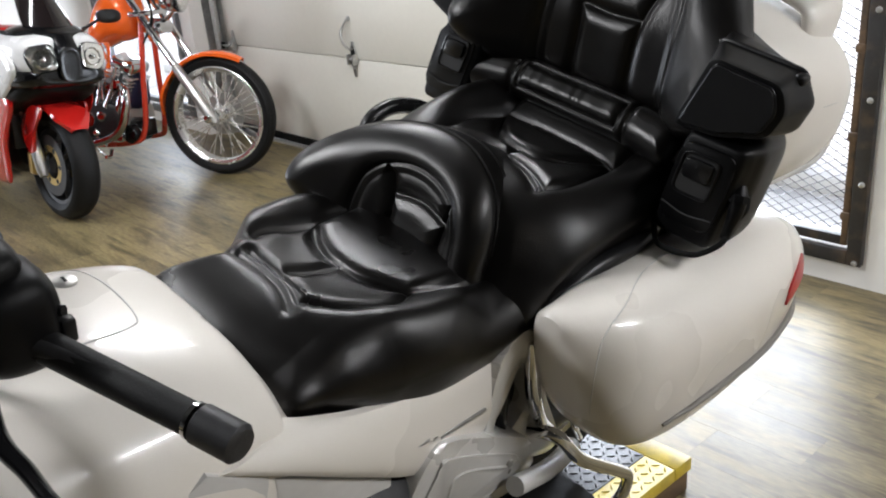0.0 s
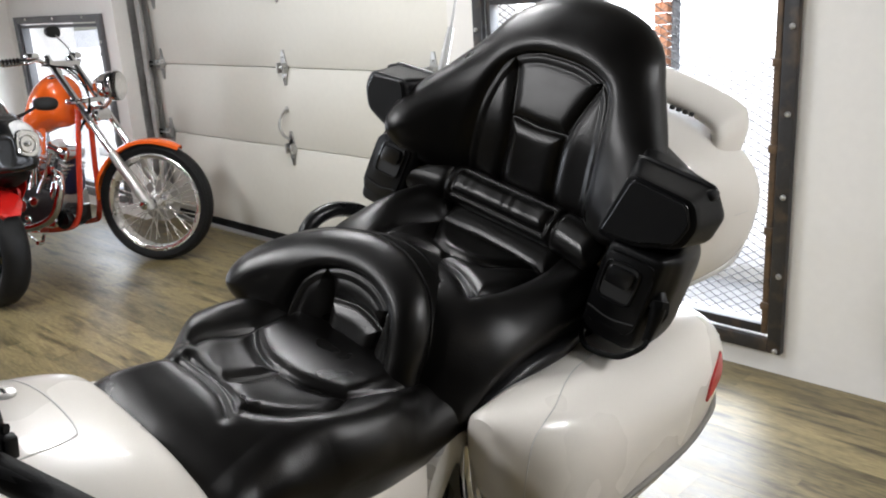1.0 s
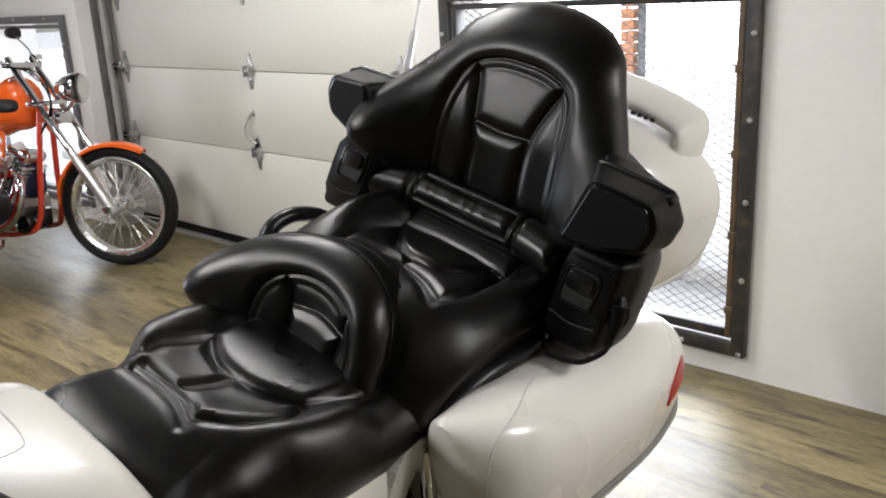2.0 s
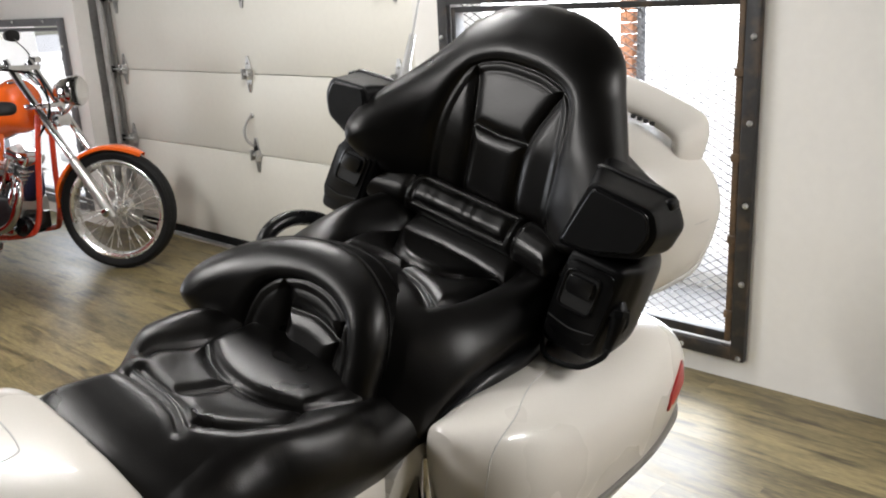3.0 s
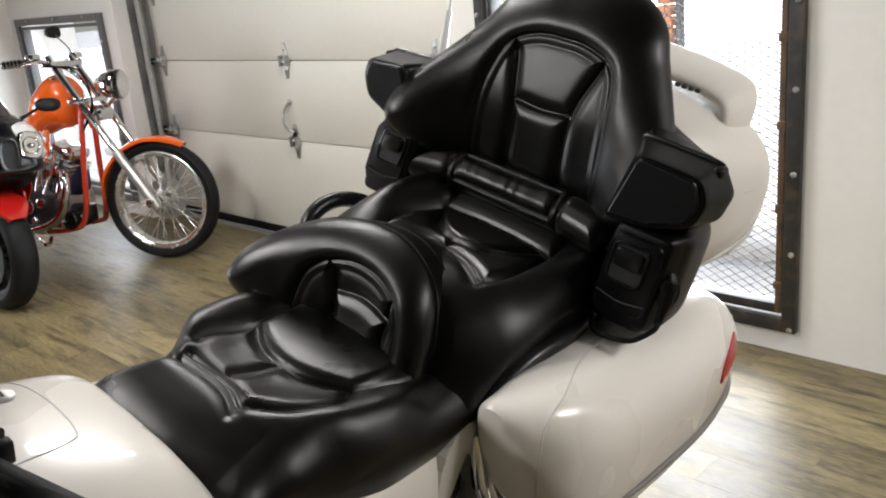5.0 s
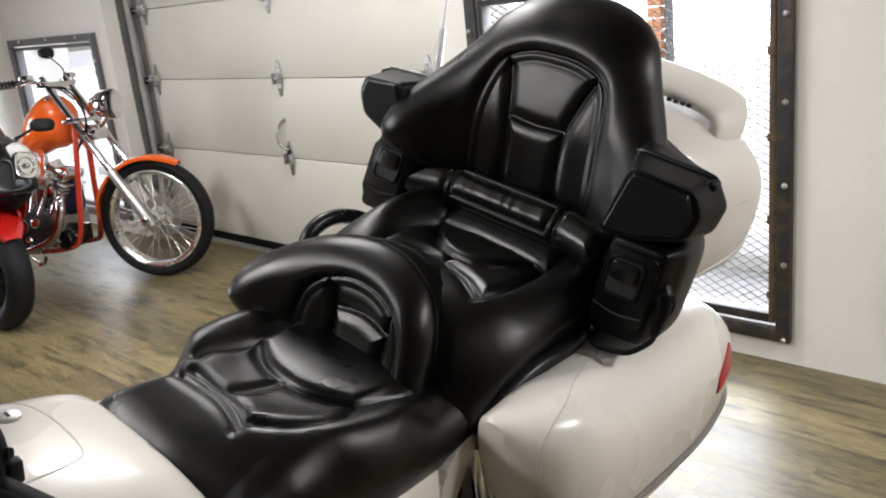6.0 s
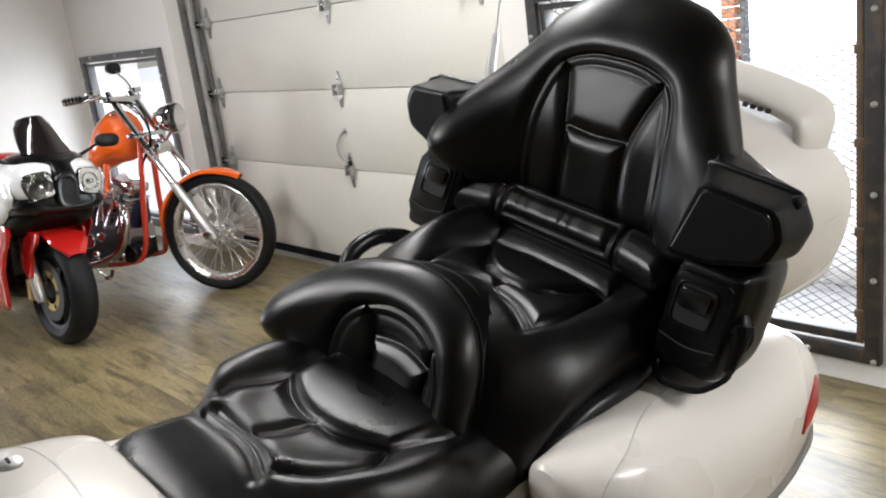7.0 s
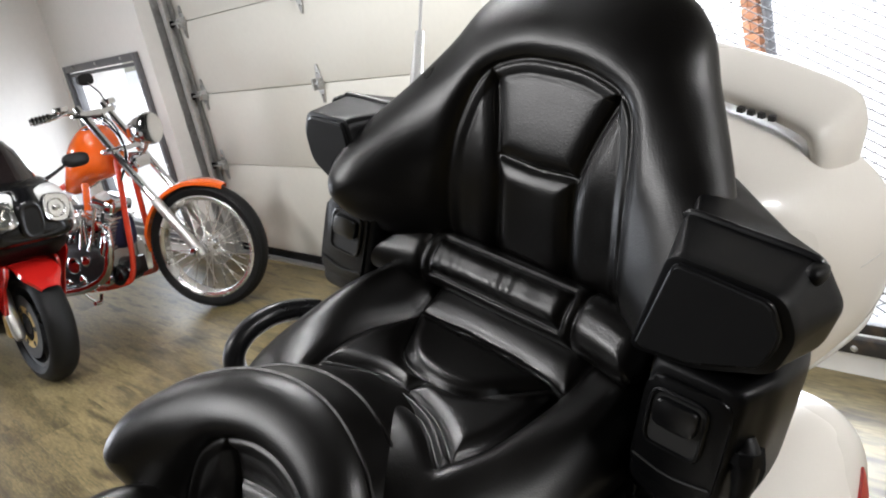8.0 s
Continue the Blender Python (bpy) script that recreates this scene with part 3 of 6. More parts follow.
# wheels
def big_wheel(y, r, w):
    tyre = part("wheel", lathe([(-w * 0.36, r * 0.66), (-w * 0.5, r * 0.78), (-w * 0.42, r * 0.93), (-w * 0.2, r * 0.99), (0, r), (w * 0.2, r * 0.99), (w * 0.42, r * 0.93), (w * 0.5, r * 0.78), (w * 0.36, r * 0.66)], 48, "x", (0, y, r), closed=True), RUBBER, bike, "black road tyre on an alloy wheel")
    bm = lathe([(-w * 0.35, r * 0.67), (-w * 0.33, r * 0.60), (w * 0.33, r * 0.60), (w * 0.35, r * 0.67)], 40, "x", (0, y, r), closed=True)
    merge(bm, lathe([(-w * 0.4, r * 0.16), (w * 0.4, r * 0.16)], 20, "x", (0, y, r)))
    for k in range(5):
        a = 2 * math.pi * k / 5
        merge(bm, tube([(0, y + math.cos(a) * r * 0.14, r + math.sin(a) * r * 0.14), (0, y + math.cos(a) * r * 0.62, r + math.sin(a) * r * 0.62)], [0.03, 0.02], n=4, seg=8, smooth=False))
    part("rim", bm, ALLOY, tyre)


big_wheel(0.02, 0.315, 0.18)
big_wheel(-1.68, 0.32, 0.13)
for sgn in (-1, 1):
    part("fork_leg", tube([(sgn * 0.095, -1.68, 0.32), (sgn * 0.095, -1.58, 0.50), (sgn * 0.09, -1.40, 0.72), (sgn * 0.06, -1.24, 0.88)], [0.030, 0.028, 0.024, 0.022], n=16, seg=14), ALLOY, bike, "alloy front fork leg")
part("fork_axle", tube([(-0.10, -1.68, 0.32), (0.10, -1.68, 0.32)], 0.012, n=2, seg=12, smooth=False), ALLOY, bike)

# lower body: engine, frame and covers
part("engine", shell([(-1.25, 0, 0.44, 0.10, 0.16, 3), (-1.15, 0, 0.44, 0.26, 0.20, 3.5), (-0.9, 0, 0.44, 0.29, 0.21, 3.5), (-0.62, 0, 0.42, 0.27, 0.20, 3.5), (-0.5, 0, 0.40, 0.16, 0.18, 3)], 26, 36), DARK_METAL, bike, "dark flat six engine")
part("under_frame", shell([(-0.75, 0, 0.56, 0.10, 0.10, 3), (-0.6, 0, 0.58, 0.17, 0.13, 3), (-0.3, 0, 0.60, 0.18, 0.14, 3), (0.1, 0, 0.62, 0.16, 0.12, 3), (0.42, 0, 0.62, 0.08, 0.08, 3)], 26, 30), PLASTIC, bike)
part("swingarm", tube([(0.11, -0.45, 0.36), (0.12, -0.2, 0.33), (0.11, 0.02, 0.315)], 0.035, n=10), DARK_METAL, bike)
part("side_stand", tube([(0.16, -0.55, 0.26), (0.24, -0.6, 0.14), (0.31, -0.62, 0.09)], [0.014, 0.012, 0.016], n=8), DARK_METAL, bike)

# tank shelter with filler lid
TANK = [(-1.42, 0, 0.66, 0.10, 0.08, 2.4), (-1.36, 0, 0.67, 0.20, 0.18, 2.8), (-1.22, 0, 0.68, 0.235, 0.225, 3.2), (-1.06, 0, 0.68, 0.238, 0.225, 3.4), (-0.94, 0, 0.675, 0.234, 0.22, 3.4), (-0.85, 0, 0.665, 0.226, 0.205, 3.4), (-0.825, 0, 0.655, 0.218, 0.18, 3.2), (-0.79, 0, 0.64, 0.20, 0.14, 2.8), (-0.77, 0, 0.64, 0.16, 0.10, 2.6)]
part("tank_cover", shell(TANK, 50, 60), WHITE, bike, "white tank cover")


def tank_top(a, b):
    k = spline(TANK, 200)
    _, cx, cz, hx, hz, pw = k[np.abs(k[:, 0] - b).argmin()]
    return cz + hz * max(1 - abs(a / hx) ** pw, 0) ** (1 / pw)


lid_line = [tuple(p) for p in spline([(-0.18, -1.14), (-0.185, -1.03), (-0.17, -0.945), (-0.10, -0.922), (0.0, -0.922), (0.03, -0.945), (0.035, -1.03), (0.035, -1.14)], 44)]
part("lid_joint", tube([(a, b, tank_top(a, b)) for a, b in lid_line], 0.0013, n=80, seg=6), GREY_PLASTIC, bike, "fine joint of the fuel filler lid")
lock = part("lock", lathe([(0.0, 0.016), (0.004, 0.016), (0.006, 0.012), (0.0065, 0.005)], 20, "z", (-0.108, -0.962, tank_top(-0.108, -0.962) - 0.001)), ALLOY, bike, "bright metal lid lock")
part("key_slot", box(-0.114, -0.102, -0.964, -0.960, tank_top(-0.108, -0.962) + 0.0053, tank_top(-0.108, -0.962) + 0.0063), SEAM_DARK, lock)


def side(s):
    """The covers and trim of one side; s is 1 on the left, -1 on the right."""
    def at(u, v, w):
        return (s * u, v, w)

    upper = spline([(0.192, -0.845, 0.800), (0.206, -0.80, 0.785), (0.214, -0.717, 0.757), (0.215, -0.632, 0.737), (0.215, -0.538, 0.724), (0.214, -0.44, 0.722), (0.21, -0.37, 0.725)], 44)
    lower = spline([(0.226, -0.945, 0.800), (0.235, -0.862, 0.752), (0.238, -0.729, 0.662), (0.236, -0.612, 0.588), (0.23, -0.515, 0.572), (0.225, -0.429, 0.578), (0.215, -0.392, 0.655)], 44)
    bm = bmesh.new()
    rings = []
    for p, q in zip(upper, lower):
        outer, inner = [], []
        for f in np.linspace(0, 1, 12):
            c = p * (1 - f) + q * f
            swell = 0.010 * math.sin(math.pi * f) + 0.004 * min(f * 8, (1 - f) * 8, 1)
            outer.append(at(c[0] + swell, c[1], c[2]))
            inner.append(at(c[0] - 0.012, c[1], c[2]))
        rings.append(outer + inner[::-1])
    skin(bm, rings)
    cover = part("side_cover", bm, WHITE, bike, "white side cover")
    # a slim raised script on the cover, shown as bars
    if s > 0:
        for v0, v1, z0 in ((-0.645, -0.60, 0.652), (-0.592, -0.582, 0.646), (-0.575, -0.475, 0.640)):
            part("badge_bar", box(0.236, 0.2405, v0, v1, z0 + 0.0, z0 + 0.006, 0.001), GALV, cover, "slim grey script badge as a plain bar")
    # grey lower cowl panels and cast bracket
    part("cowl_panel", slab([(-1.10, 0.74), (-0.96, 0.812), (-0.875, 0.753), (-0.875, 0.60), (-1.10, 0.62)], 0.20, 0.229, lambda a, b, h: at(h, a, b), 0.006), GREY_PLASTIC, bike, "light grey lower cowl panel")
    part("cowl_panel", slab([(-0.868, 0.746), (-0.735, 0.655), (-0.66, 0.605), (-0.655, 0.47), (-0.86, 0.56)], 0.20, 0.229, lambda a, b, h: at(h, a, b), 0.006), GREY_PLASTIC, bike, "light grey lower cowl panel")
    foot = part("peg_bracket", slab(list(map(tuple, spline([(-0.66, 0.50), (-0.632, 0.575), (-0.605, 0.622), (-0.571, 0.637), (-0.50, 0.605), (-0.365, 0.522), (-0.338, 0.48), (-0.33, 0.405), (-0.45, 0.41), (-0.58, 0.44)], 60, closed=True))), 0.205, 0.25, lambda a, b, h: at(h, a, b), 0.012, 3), SILVER, bike, "cast alloy footboard bracket")
    part("bracket_inset", slab(list(map(tuple, spline([(-0.61, 0.52), (-0.585, 0.585), (-0.56, 0.60), (-0.40, 0.508), (-0.375, 0.47), (-0.375, 0.44), (-0.55, 0.46)], 40, closed=True))), 0.2502, 0.254, lambda a, b, h: at(h, a, b), 0.003), GREY_PLASTIC, foot)
    part("inset_ridge", tube([at(0.2545, a, b) for a, b in ((-0.56, 0.50), (-0.535, 0.55), (-0.41, 0.485), (-0.40, 0.465))], 0.003, n=20, seg=6), GREY_PLASTIC, foot)
    part("bracket_bolt", lathe([(0.0, 0.008), (s * 0.005, 0.008), (s * 0.007, 0.004)], 12, "x", at(0.2535, -0.405, 0.492)), GALV, foot)
    part("footboard", box(*sorted((s * 0.26, s * 0.37)), -0.56, -0.28, 0.395, 0.42, 0.01), RUBBER, foot)
    # chrome guard rail before the saddlebag
    part("guard_rail", tube([at(0.24, -0.34, 0.52), at(0.29, -0.33, 0.535), at(0.315, -0.27, 0.46), at(0.325, -0.14, 0.355), at(0.325, -0.085, 0.30), at(0.32, -0.09, 0.23), at(0.30, -0.16, 0.22), at(0.27, -0.30, 0.33), at(0.25, -0.38, 0.42)], 0.0125, n=60, seg=12), CHROME, bike, "chrome guard rail")
    part("trim_bow", tube([at(0.250, -0.396, 0.778), at(0.258, -0.376, 0.752), at(0.262, -0.335, 0.675), at(0.266, -0.290, 0.585), at(0.268, -0.247, 0.50), at(0.268, -0.21, 0.44)], [0.004, 0.0065, 0.0065, 0.0065, 0.005], n=40, seg=12), CHROME, bike, "chrome trim bow")
    outer = spline([(-0.415, 0.762), (-0.375, 0.755), (-0.345, 0.685), (-0.30, 0.575), (-0.225, 0.43), (-0.25, 0.40), (-0.36, 0.455), (-0.455, 0.535), (-0.462, 0.62), (-0.452, 0.72)], 60, closed=True)
    inner = spline([(-0.394, 0.690), (-0.372, 0.664), (-0.352, 0.615), (-0.342, 0.575), (-0.352, 0.545), (-0.388, 0.516), (-0.420, 0.532), (-0.434, 0.572), (-0.425, 0.632), (-0.410, 0.674)], 60, closed=True)
    bm = bmesh.new()
    rings = []
    for f, h in ((0.0, 0.19), (0.0, 0.226), (0.08, 0.234), (0.35, 0.238), (0.7, 0.237), (0.94, 0.232), (1.0, 0.222), (1.0, 0.19)):
        rings.append([at(h, *(p * (1 - f) + q * f)) for p, q in zip(outer, inner)])
    rings.append(rings[0])
    skin(bm, rings, caps=False)
    bmesh.ops.remove_doubles(bm, verts=bm.verts, dist=1e-6)
    cast = part("frame_bracket", bm, SILVER, bike, "polished cast bracket with a three-cornered opening")
    # black sheet behind the opening gives the hollow its shade
    part("bracket_backing", slab([(-0.44, 0.70), (-0.35, 0.69), (-0.325, 0.56), (-0.39, 0.50), (-0.45, 0.53)], 0.186, 0.193, lambda a, b, h: at(h, a, b)), PLASTIC, cast, "black sheet standing in for the shaded hollow behind the bracket")
    part("bracket_strut", tube([at(0.214, -0.405, 0.64), at(0.216, -0.40, 0.58), at(0.216, -0.395, 0.52)], 0.011, n=8), SPORT_BLACK, cast, "black strut")
    part("bracket_edge", tube([at(0.240, -0.385, 0.735), at(0.246, -0.378, 0.68), at(0.248, -0.36, 0.61), at(0.246, -0.325, 0.54), at(0.243, -0.28, 0.49)], [0.007, 0.013, 0.014, 0.012, 0.008], n=20), CHROME, cast, "chrome edge")
    part("peg_arm", tube([at(0.25, -0.20, 0.40), at(0.272, -0.30, 0.425), at(0.285, -0.42, 0.47)], 0.018, n=14, seg=14), GREY_PLASTIC, bike, "pale round bar")
    # saddlebag
    BAG = [(-0.410, 0.284, 0.806, 0.020, 0.013, 2.4), (-0.402, 0.287, 0.795, 0.037, 0.031, 2.4), (-0.385, 0.297, 0.767, 0.057, 0.065, 2.4), (-0.35, 0.311, 0.727, 0.083, 0.112, 2.5), (-0.30, 0.317, 0.698, 0.104, 0.145, 2.6), (-0.23, 0.318, 0.679, 0.117, 0.162, 2.6), (-0.12, 0.319, 0.673, 0.125, 0.165, 2.6), (0.02, 0.32, 0.68, 0.128, 0.157, 2.6), (0.16, 0.31, 0.677, 0.12, 0.147, 2.5), (0.28, 0.29, 0.665, 0.105, 0.123, 2.4), (0.345, 0.27, 0.645, 0.085, 0.09, 2.3), (0.36, 0.262, 0.64, 0.05, 0.05, 2.2)]
    if s < 0:
        BAG = [(v, x - 0.03, z - 0.055, *size) for v, x, z, *size in BAG]
    body = part("saddlebag", shell(BAG, 64, 72, s), WHITE, bike, "white rounded saddlebag")
    part("bag_joint", tube([on_shell(BAG, v, a, 0.0001, s) for v, a in ((-0.10, 97), (-0.187, 94), (-0.243, 90), (-0.31, 79), (-0.353, 63), (-0.374, 40), (-0.381, 12), (-0.378, -20), (-0.366, -48), (-0.342, -68))], 0.0011, n=60, seg=6), GREY_PLASTIC, body, "fine joint of the lid")
    part("bag_trim", tube([on_shell(BAG, v, a, 0.003, s) for v, a in ((-0.25, -17), (-0.17, -10), (-0.09, -8), (-0.02, -8), (0.06, -9), (0.13, -9), (0.22, -9), (0.345, -8))], [0.003, 0.006, 0.007, 0.007, 0.007, 0.004], n=40, seg=10), TRIM_GREY, body, "grey bumper strip")
    bm = bmesh.new()
    rows = []
    for v in np.linspace(0.10, 0.216, 12):
        f = (v - 0.10) / 0.116
        lo, hi = 9 + 5 * f, 10.5 + 25 * f ** 0.45
        rows.append([bm.verts.new(Vector(on_shell(BAG, v, lo + (hi - lo) * q / 9, 0.004, s))) for q in range(10)] + [bm.verts.new(Vector(on_shell(BAG, v, lo + (hi - lo) * q / 9, -0.004, s))) for q in range(9, -1, -1)])
    for a, b in zip(rows, rows[1:]):
        for i in range(20):
            bm.faces.new((a[i], a[(i + 1) % 20], b[(i + 1) % 20], b[i]))
    bm.faces.new(rows[0]); bm.faces.new(rows[-1][::-1])
    part("bag_reflector", bm, RED_LENS, body, "red side reflector")
    # speaker pod: a sloping lid up to a ridge, a narrow shelf and a hooded grille
    shift, back, drop = (0.0, 0.0, 0.0) if s > 0 else (0.006, 0.072, 0.018)

    def section(pts, v, grow=1.0, r=0.012):
        p = np.array(round_poly(pts, r, 7))
        c = p.mean(axis=0)
        return [at(shift + c[0] + (a - c[0]) * grow, v + back + 0.10 * (a - 0.33) * (v < -0.05), c[1] - drop + (b - c[1]) * grow) for a, b in p]
    nose = [(0.282, 1.178), (0.396, 1.166), (0.412, 1.128), (0.396, 1.083), (0.322, 1.058), (0.246, 1.056)]
    crown = [(0.250, 1.180), (0.390, 1.173), (0.418, 1.128), (0.404, 1.078), (0.318, 1.040), (0.236, 1.036)]
    mid_ = [(0.232, 1.186), (0.340, 1.166), (0.388, 1.120), (0.376, 1.070), (0.300, 1.034), (0.220, 1.030)]
    tail = [(0.206, 1.190), (0.285, 1.162), (0.335, 1.115), (0.325, 1.065), (0.270, 1.035), (0.195, 1.030)]
    stub = [(0.150, 1.190), (0.200, 1.165), (0.250, 1.115), (0.240, 1.065), (0.200, 1.035), (0.140, 1.030)]
    bm = bmesh.new()
    skin(bm, [section(nose, -0.118, 0.955, 0.016), section(nose, -0.117, 0.985, 0.016), section(nose, -0.112, 1.0, 0.016), section(nose, -0.104, 1.006, 0.016), section(crown, -0.046, 0.988), section(crown, -0.038, 1.0), section(crown, -0.030, 1.0), section(crown, -0.024, 0.990), section(mid_, 0.012), section(tail, 0.062), section(stub, 0.13)])
    pod = part("speaker_pod", bm, PLASTIC, bike, "black moulded speaker pod", angle=30)
    face_in = section([(0.292, 1.170), (0.386, 1.158), (0.398, 1.126), (0.384, 1.090), (0.318, 1.068), (0.258, 1.066)], -0.1195, 1.0, 0.010)
    face_out = section([(0.292, 1.170), (0.386, 1.158), (0.398, 1.126), (0.384, 1.090), (0.318, 1.068), (0.258, 1.066)], -0.124, 0.97, 0.010)
    bm = bmesh.new()
    skin(bm, [face_in, face_out])
    part("speaker_grille", bm, CLOTH, pod, "black speaker cloth", angle=20)
    part("grille_rim", tube(face_in + face_in[:1], 0.0022, n=90, seg=6), PLASTIC_FLAT, pod, "raised edge round the cloth")
    part("pod_ridge", tube([at(shift + a, back - 0.036, b - drop) for a, b in ((0.248, 1.174), (0.262, 1.1795), (0.32, 1.1770), (0.384, 1.1735), (0.397, 1.164))], 0.0042, n=30, seg=8), PLASTIC_FLAT, pod, "raised upper ridge")
    part("corner_nub", shell([(-0.062, 0.393, 1.163, 0.004, 0.004, 2.2), (-0.056, 0.393, 1.163, 0.009, 0.009, 2.4), (-0.036, 0.393, 1.163, 0.009, 0.009, 2.4), (-0.030, 0.393, 1.163, 0.004, 0.004, 2.2)], 10, 18, s), PLASTIC, pod).matrix_basis = Matrix.Translation((s * shift, back, -drop))
    # storage pocket with its latch
    pocket = shell([(-0.122, 0.314, 0.962, 0.047, 0.082, 7), (-0.119, 0.314, 0.962, 0.052, 0.089, 8), (-0.112, 0.314, 0.962, 0.055, 0.093, 9), (-0.095, 0.314, 0.962, 0.060, 0.095, 9), (-0.06, 0.312, 0.961, 0.068, 0.095, 8), (0.03, 0.29, 0.95, 0.078, 0.095, 6), (0.12, 0.25, 0.95, 0.07, 0.09, 4)], 36, 60, s)
    inward, lean, set_back = (0.0, 0.12, 0.0) if s > 0 else (0.012, -0.30, 0.055)
    for q in pocket.verts:
        q.co.x += s * (lean * (q.co.z - 0.94) - inward)
        q.co.y += set_back
    pocket = part("storage_pocket", pocket, PLASTIC, bike, "black pocket with a paddle latch")

    def face(a, b, h):
        return at(a + lean * (b - 0.94) - inward, set_back - h - 0.012, b + 0.022)
    plate = part("pocket_door", slab(list(map(tuple, oval(0.314, 0.948, 0.049, 0.072, 6, 36))), 0.106, 0.114, face, 0.004), PLASTIC, pocket)
    part("door_line", tube([face(a, b, 0.1145) for a, b in ((0.268, 0.905), (0.314, 0.897), (0.360, 0.905))], 0.0016, n=20, seg=5), SEAM_DARK, plate)
    part("latch_recess", slab(list(map(tuple, oval(0.308, 0.968, 0.030, 0.034, 6, 28))), 0.1142, 0.1155, face), SEAM_DARK, plate)
    part("latch_rim", tube([face(a, b, 0.116) for a, b in oval(0.308, 0.968, 0.032, 0.036, 6, 28)] + [face(0.340, 0.968, 0.116)], 0.0025, n=60, seg=6), PLASTIC_FLAT, plate)
    part("latch_paddle", slab(list(map(tuple, oval(0.308, 0.980, 0.025, 0.017, 6, 24))), 0.1156, 0.123, face, 0.003), PLASTIC_FLAT, plate, "satin black latch paddle")
    # passenger grab loop
    if s < 0:
        loop = [at(0.25, -0.27, 0.80), at(0.295, -0.285, 0.85), at(0.305, -0.265, 0.885), at(0.305, -0.215, 0.90), at(0.30, -0.155, 0.888), at(0.28, -0.10, 0.86)]
    else:
        loop = [at(0.20, -0.37, 0.765), at(0.235, -0.34, 0.795), at(0.247, -0.26, 0.832), at(0.25, -0.16, 0.84), at(0.235, -0.08, 0.84)]
    part("grab_loop", tube(loop, 0.0165, n=36, seg=12), PLASTIC_FLAT, bike, "black padded grab loop")
    # handlebar
    part("handlebar", tube([at(0.03, -1.13, 0.96), at(0.10, -1.085, 0.985), at(0.22, -1.035, 0.984), at(0.35, -0.992, 0.975)], 0.0125, n=20), DARK_METAL, bike)
    grip = part("grip", tube([at(0.118, -1.069, 0.982), at(0.30, -1.008, 0.978)], [0.0185, 0.0175, 0.0165, 0.0175], n=20, seg=18, smooth=False), RUBBER, bike, "black rubber grip")
    part("bar_end", tube([at(0.301, -1.0075, 0.978), at(0.305, -1.0062, 0.978), at(0.348, -0.992, 0.976), at(0.352, -0.991, 0.976)], [0.014, 0.021, 0.021, 0.017], n=4, seg=20, smooth=False), DARK_METAL, grip, "dark metal bar end")
    part("bar_ring", tube([at(0.296, -1.0092, 0.978), at(0.3005, -1.0077, 0.978)], 0.0195, n=2, seg=18, smooth=False), CHROME, grip, "thin chrome ring")
    box_ = part("switch_box", shell([(-1.125, 0.075, 1.000, 0.03, 0.032, 3), (-1.115, 0.075, 1.003, 0.046, 0.052, 3.6), (-1.065, 0.072, 1.003, 0.048, 0.058, 3.6), (-1.045, 0.070, 1.000, 0.034, 0.040, 3)], 14, 30, s), PLASTIC, bike, "black switch housing")
    part("switch_lobe", shell([(-1.15, 0.05, 1.045, 0.02, 0.016, 3), (-1.135, 0.05, 1.05, 0.042, 0.030, 3), (-1.08, 0.048, 1.052, 0.044, 0.032, 3), (-1.065, 0.048, 1.05, 0.024, 0.018, 3)], 10, 24, s), PLASTIC, box_)
    part("thumb_switch", tube([at(0.095, -1.058, 1.012), at(0.112, -1.046, 1.016)], [0.008, 0.006], n=4, seg=8, smooth=False), PLASTIC_FLAT, box_)
    for q in range(3):
        part("switch_button", box(*sorted((s * (0.062 + 0.020 * q), s * (0.076 + 0.020 * q))), -1.052, -1.036, 0.975, 1.004, 0.003), PLASTIC_FLAT, box_)
    part("switch_cable", tube([at(0.06, -1.10, 1.0), at(0.05, -1.12, 0.93), at(0.03, -1.16, 0.86)], 0.008, n=12, seg=8), SEAL, box_)
    part("lever", tube([at(0.09, -1.13, 0.965), at(0.16, -1.145, 0.935), at(0.215, -1.14, 0.928), at(0.265, -1.138, 0.926), at(0.33, -1.13, 0.92)], [0.011, 0.010, 0.008, 0.009], n=24, seg=10), SPORT_BLACK, bike, "black hand lever")
    if s > 0:
        # accessory lead hanging from the pocket
        plug = part("lead_plug", tube([(0.374, -0.098, 0.992), (0.380, -0.104, 0.975), (0.384, -0.112, 0.952), (0.384, -0.118, 0.928)], [0.009, 0.015, 0.013, 0.009], n=16, seg=10), PLASTIC, bike, "black lead connector")
        part("lead_collar", tube([(0.379, -0.103, 0.979), (0.3815, -0.107, 0.968)], 0.0175, n=2, seg=8, smooth=False), PLASTIC, plug)
        part("lead_branch", tube([(0.382, -0.085, 0.975), (0.389, -0.100, 0.958), (0.386, -0.115, 0.935)], [0.007, 0.010, 0.006], n=10, seg=8), SEAL, plug)
        part("lead_boot", tube([(0.384, -0.118, 0.94), (0.383, -0.122, 0.91)], 0.008, n=4, seg=10), SEAL, plug)
        part("lead", tube([(0.384, -0.120, 0.915), (0.387, -0.138, 0.905), (0.363, -0.150, 0.879), (0.338, -0.152, 0.868), (0.315, -0.150, 0.862), (0.284, -0.146, 0.862), (0.245, -0.10, 0.87)], 0.0048, n=40, seg=8), SEAL, plug)


side(1)
side(-1)

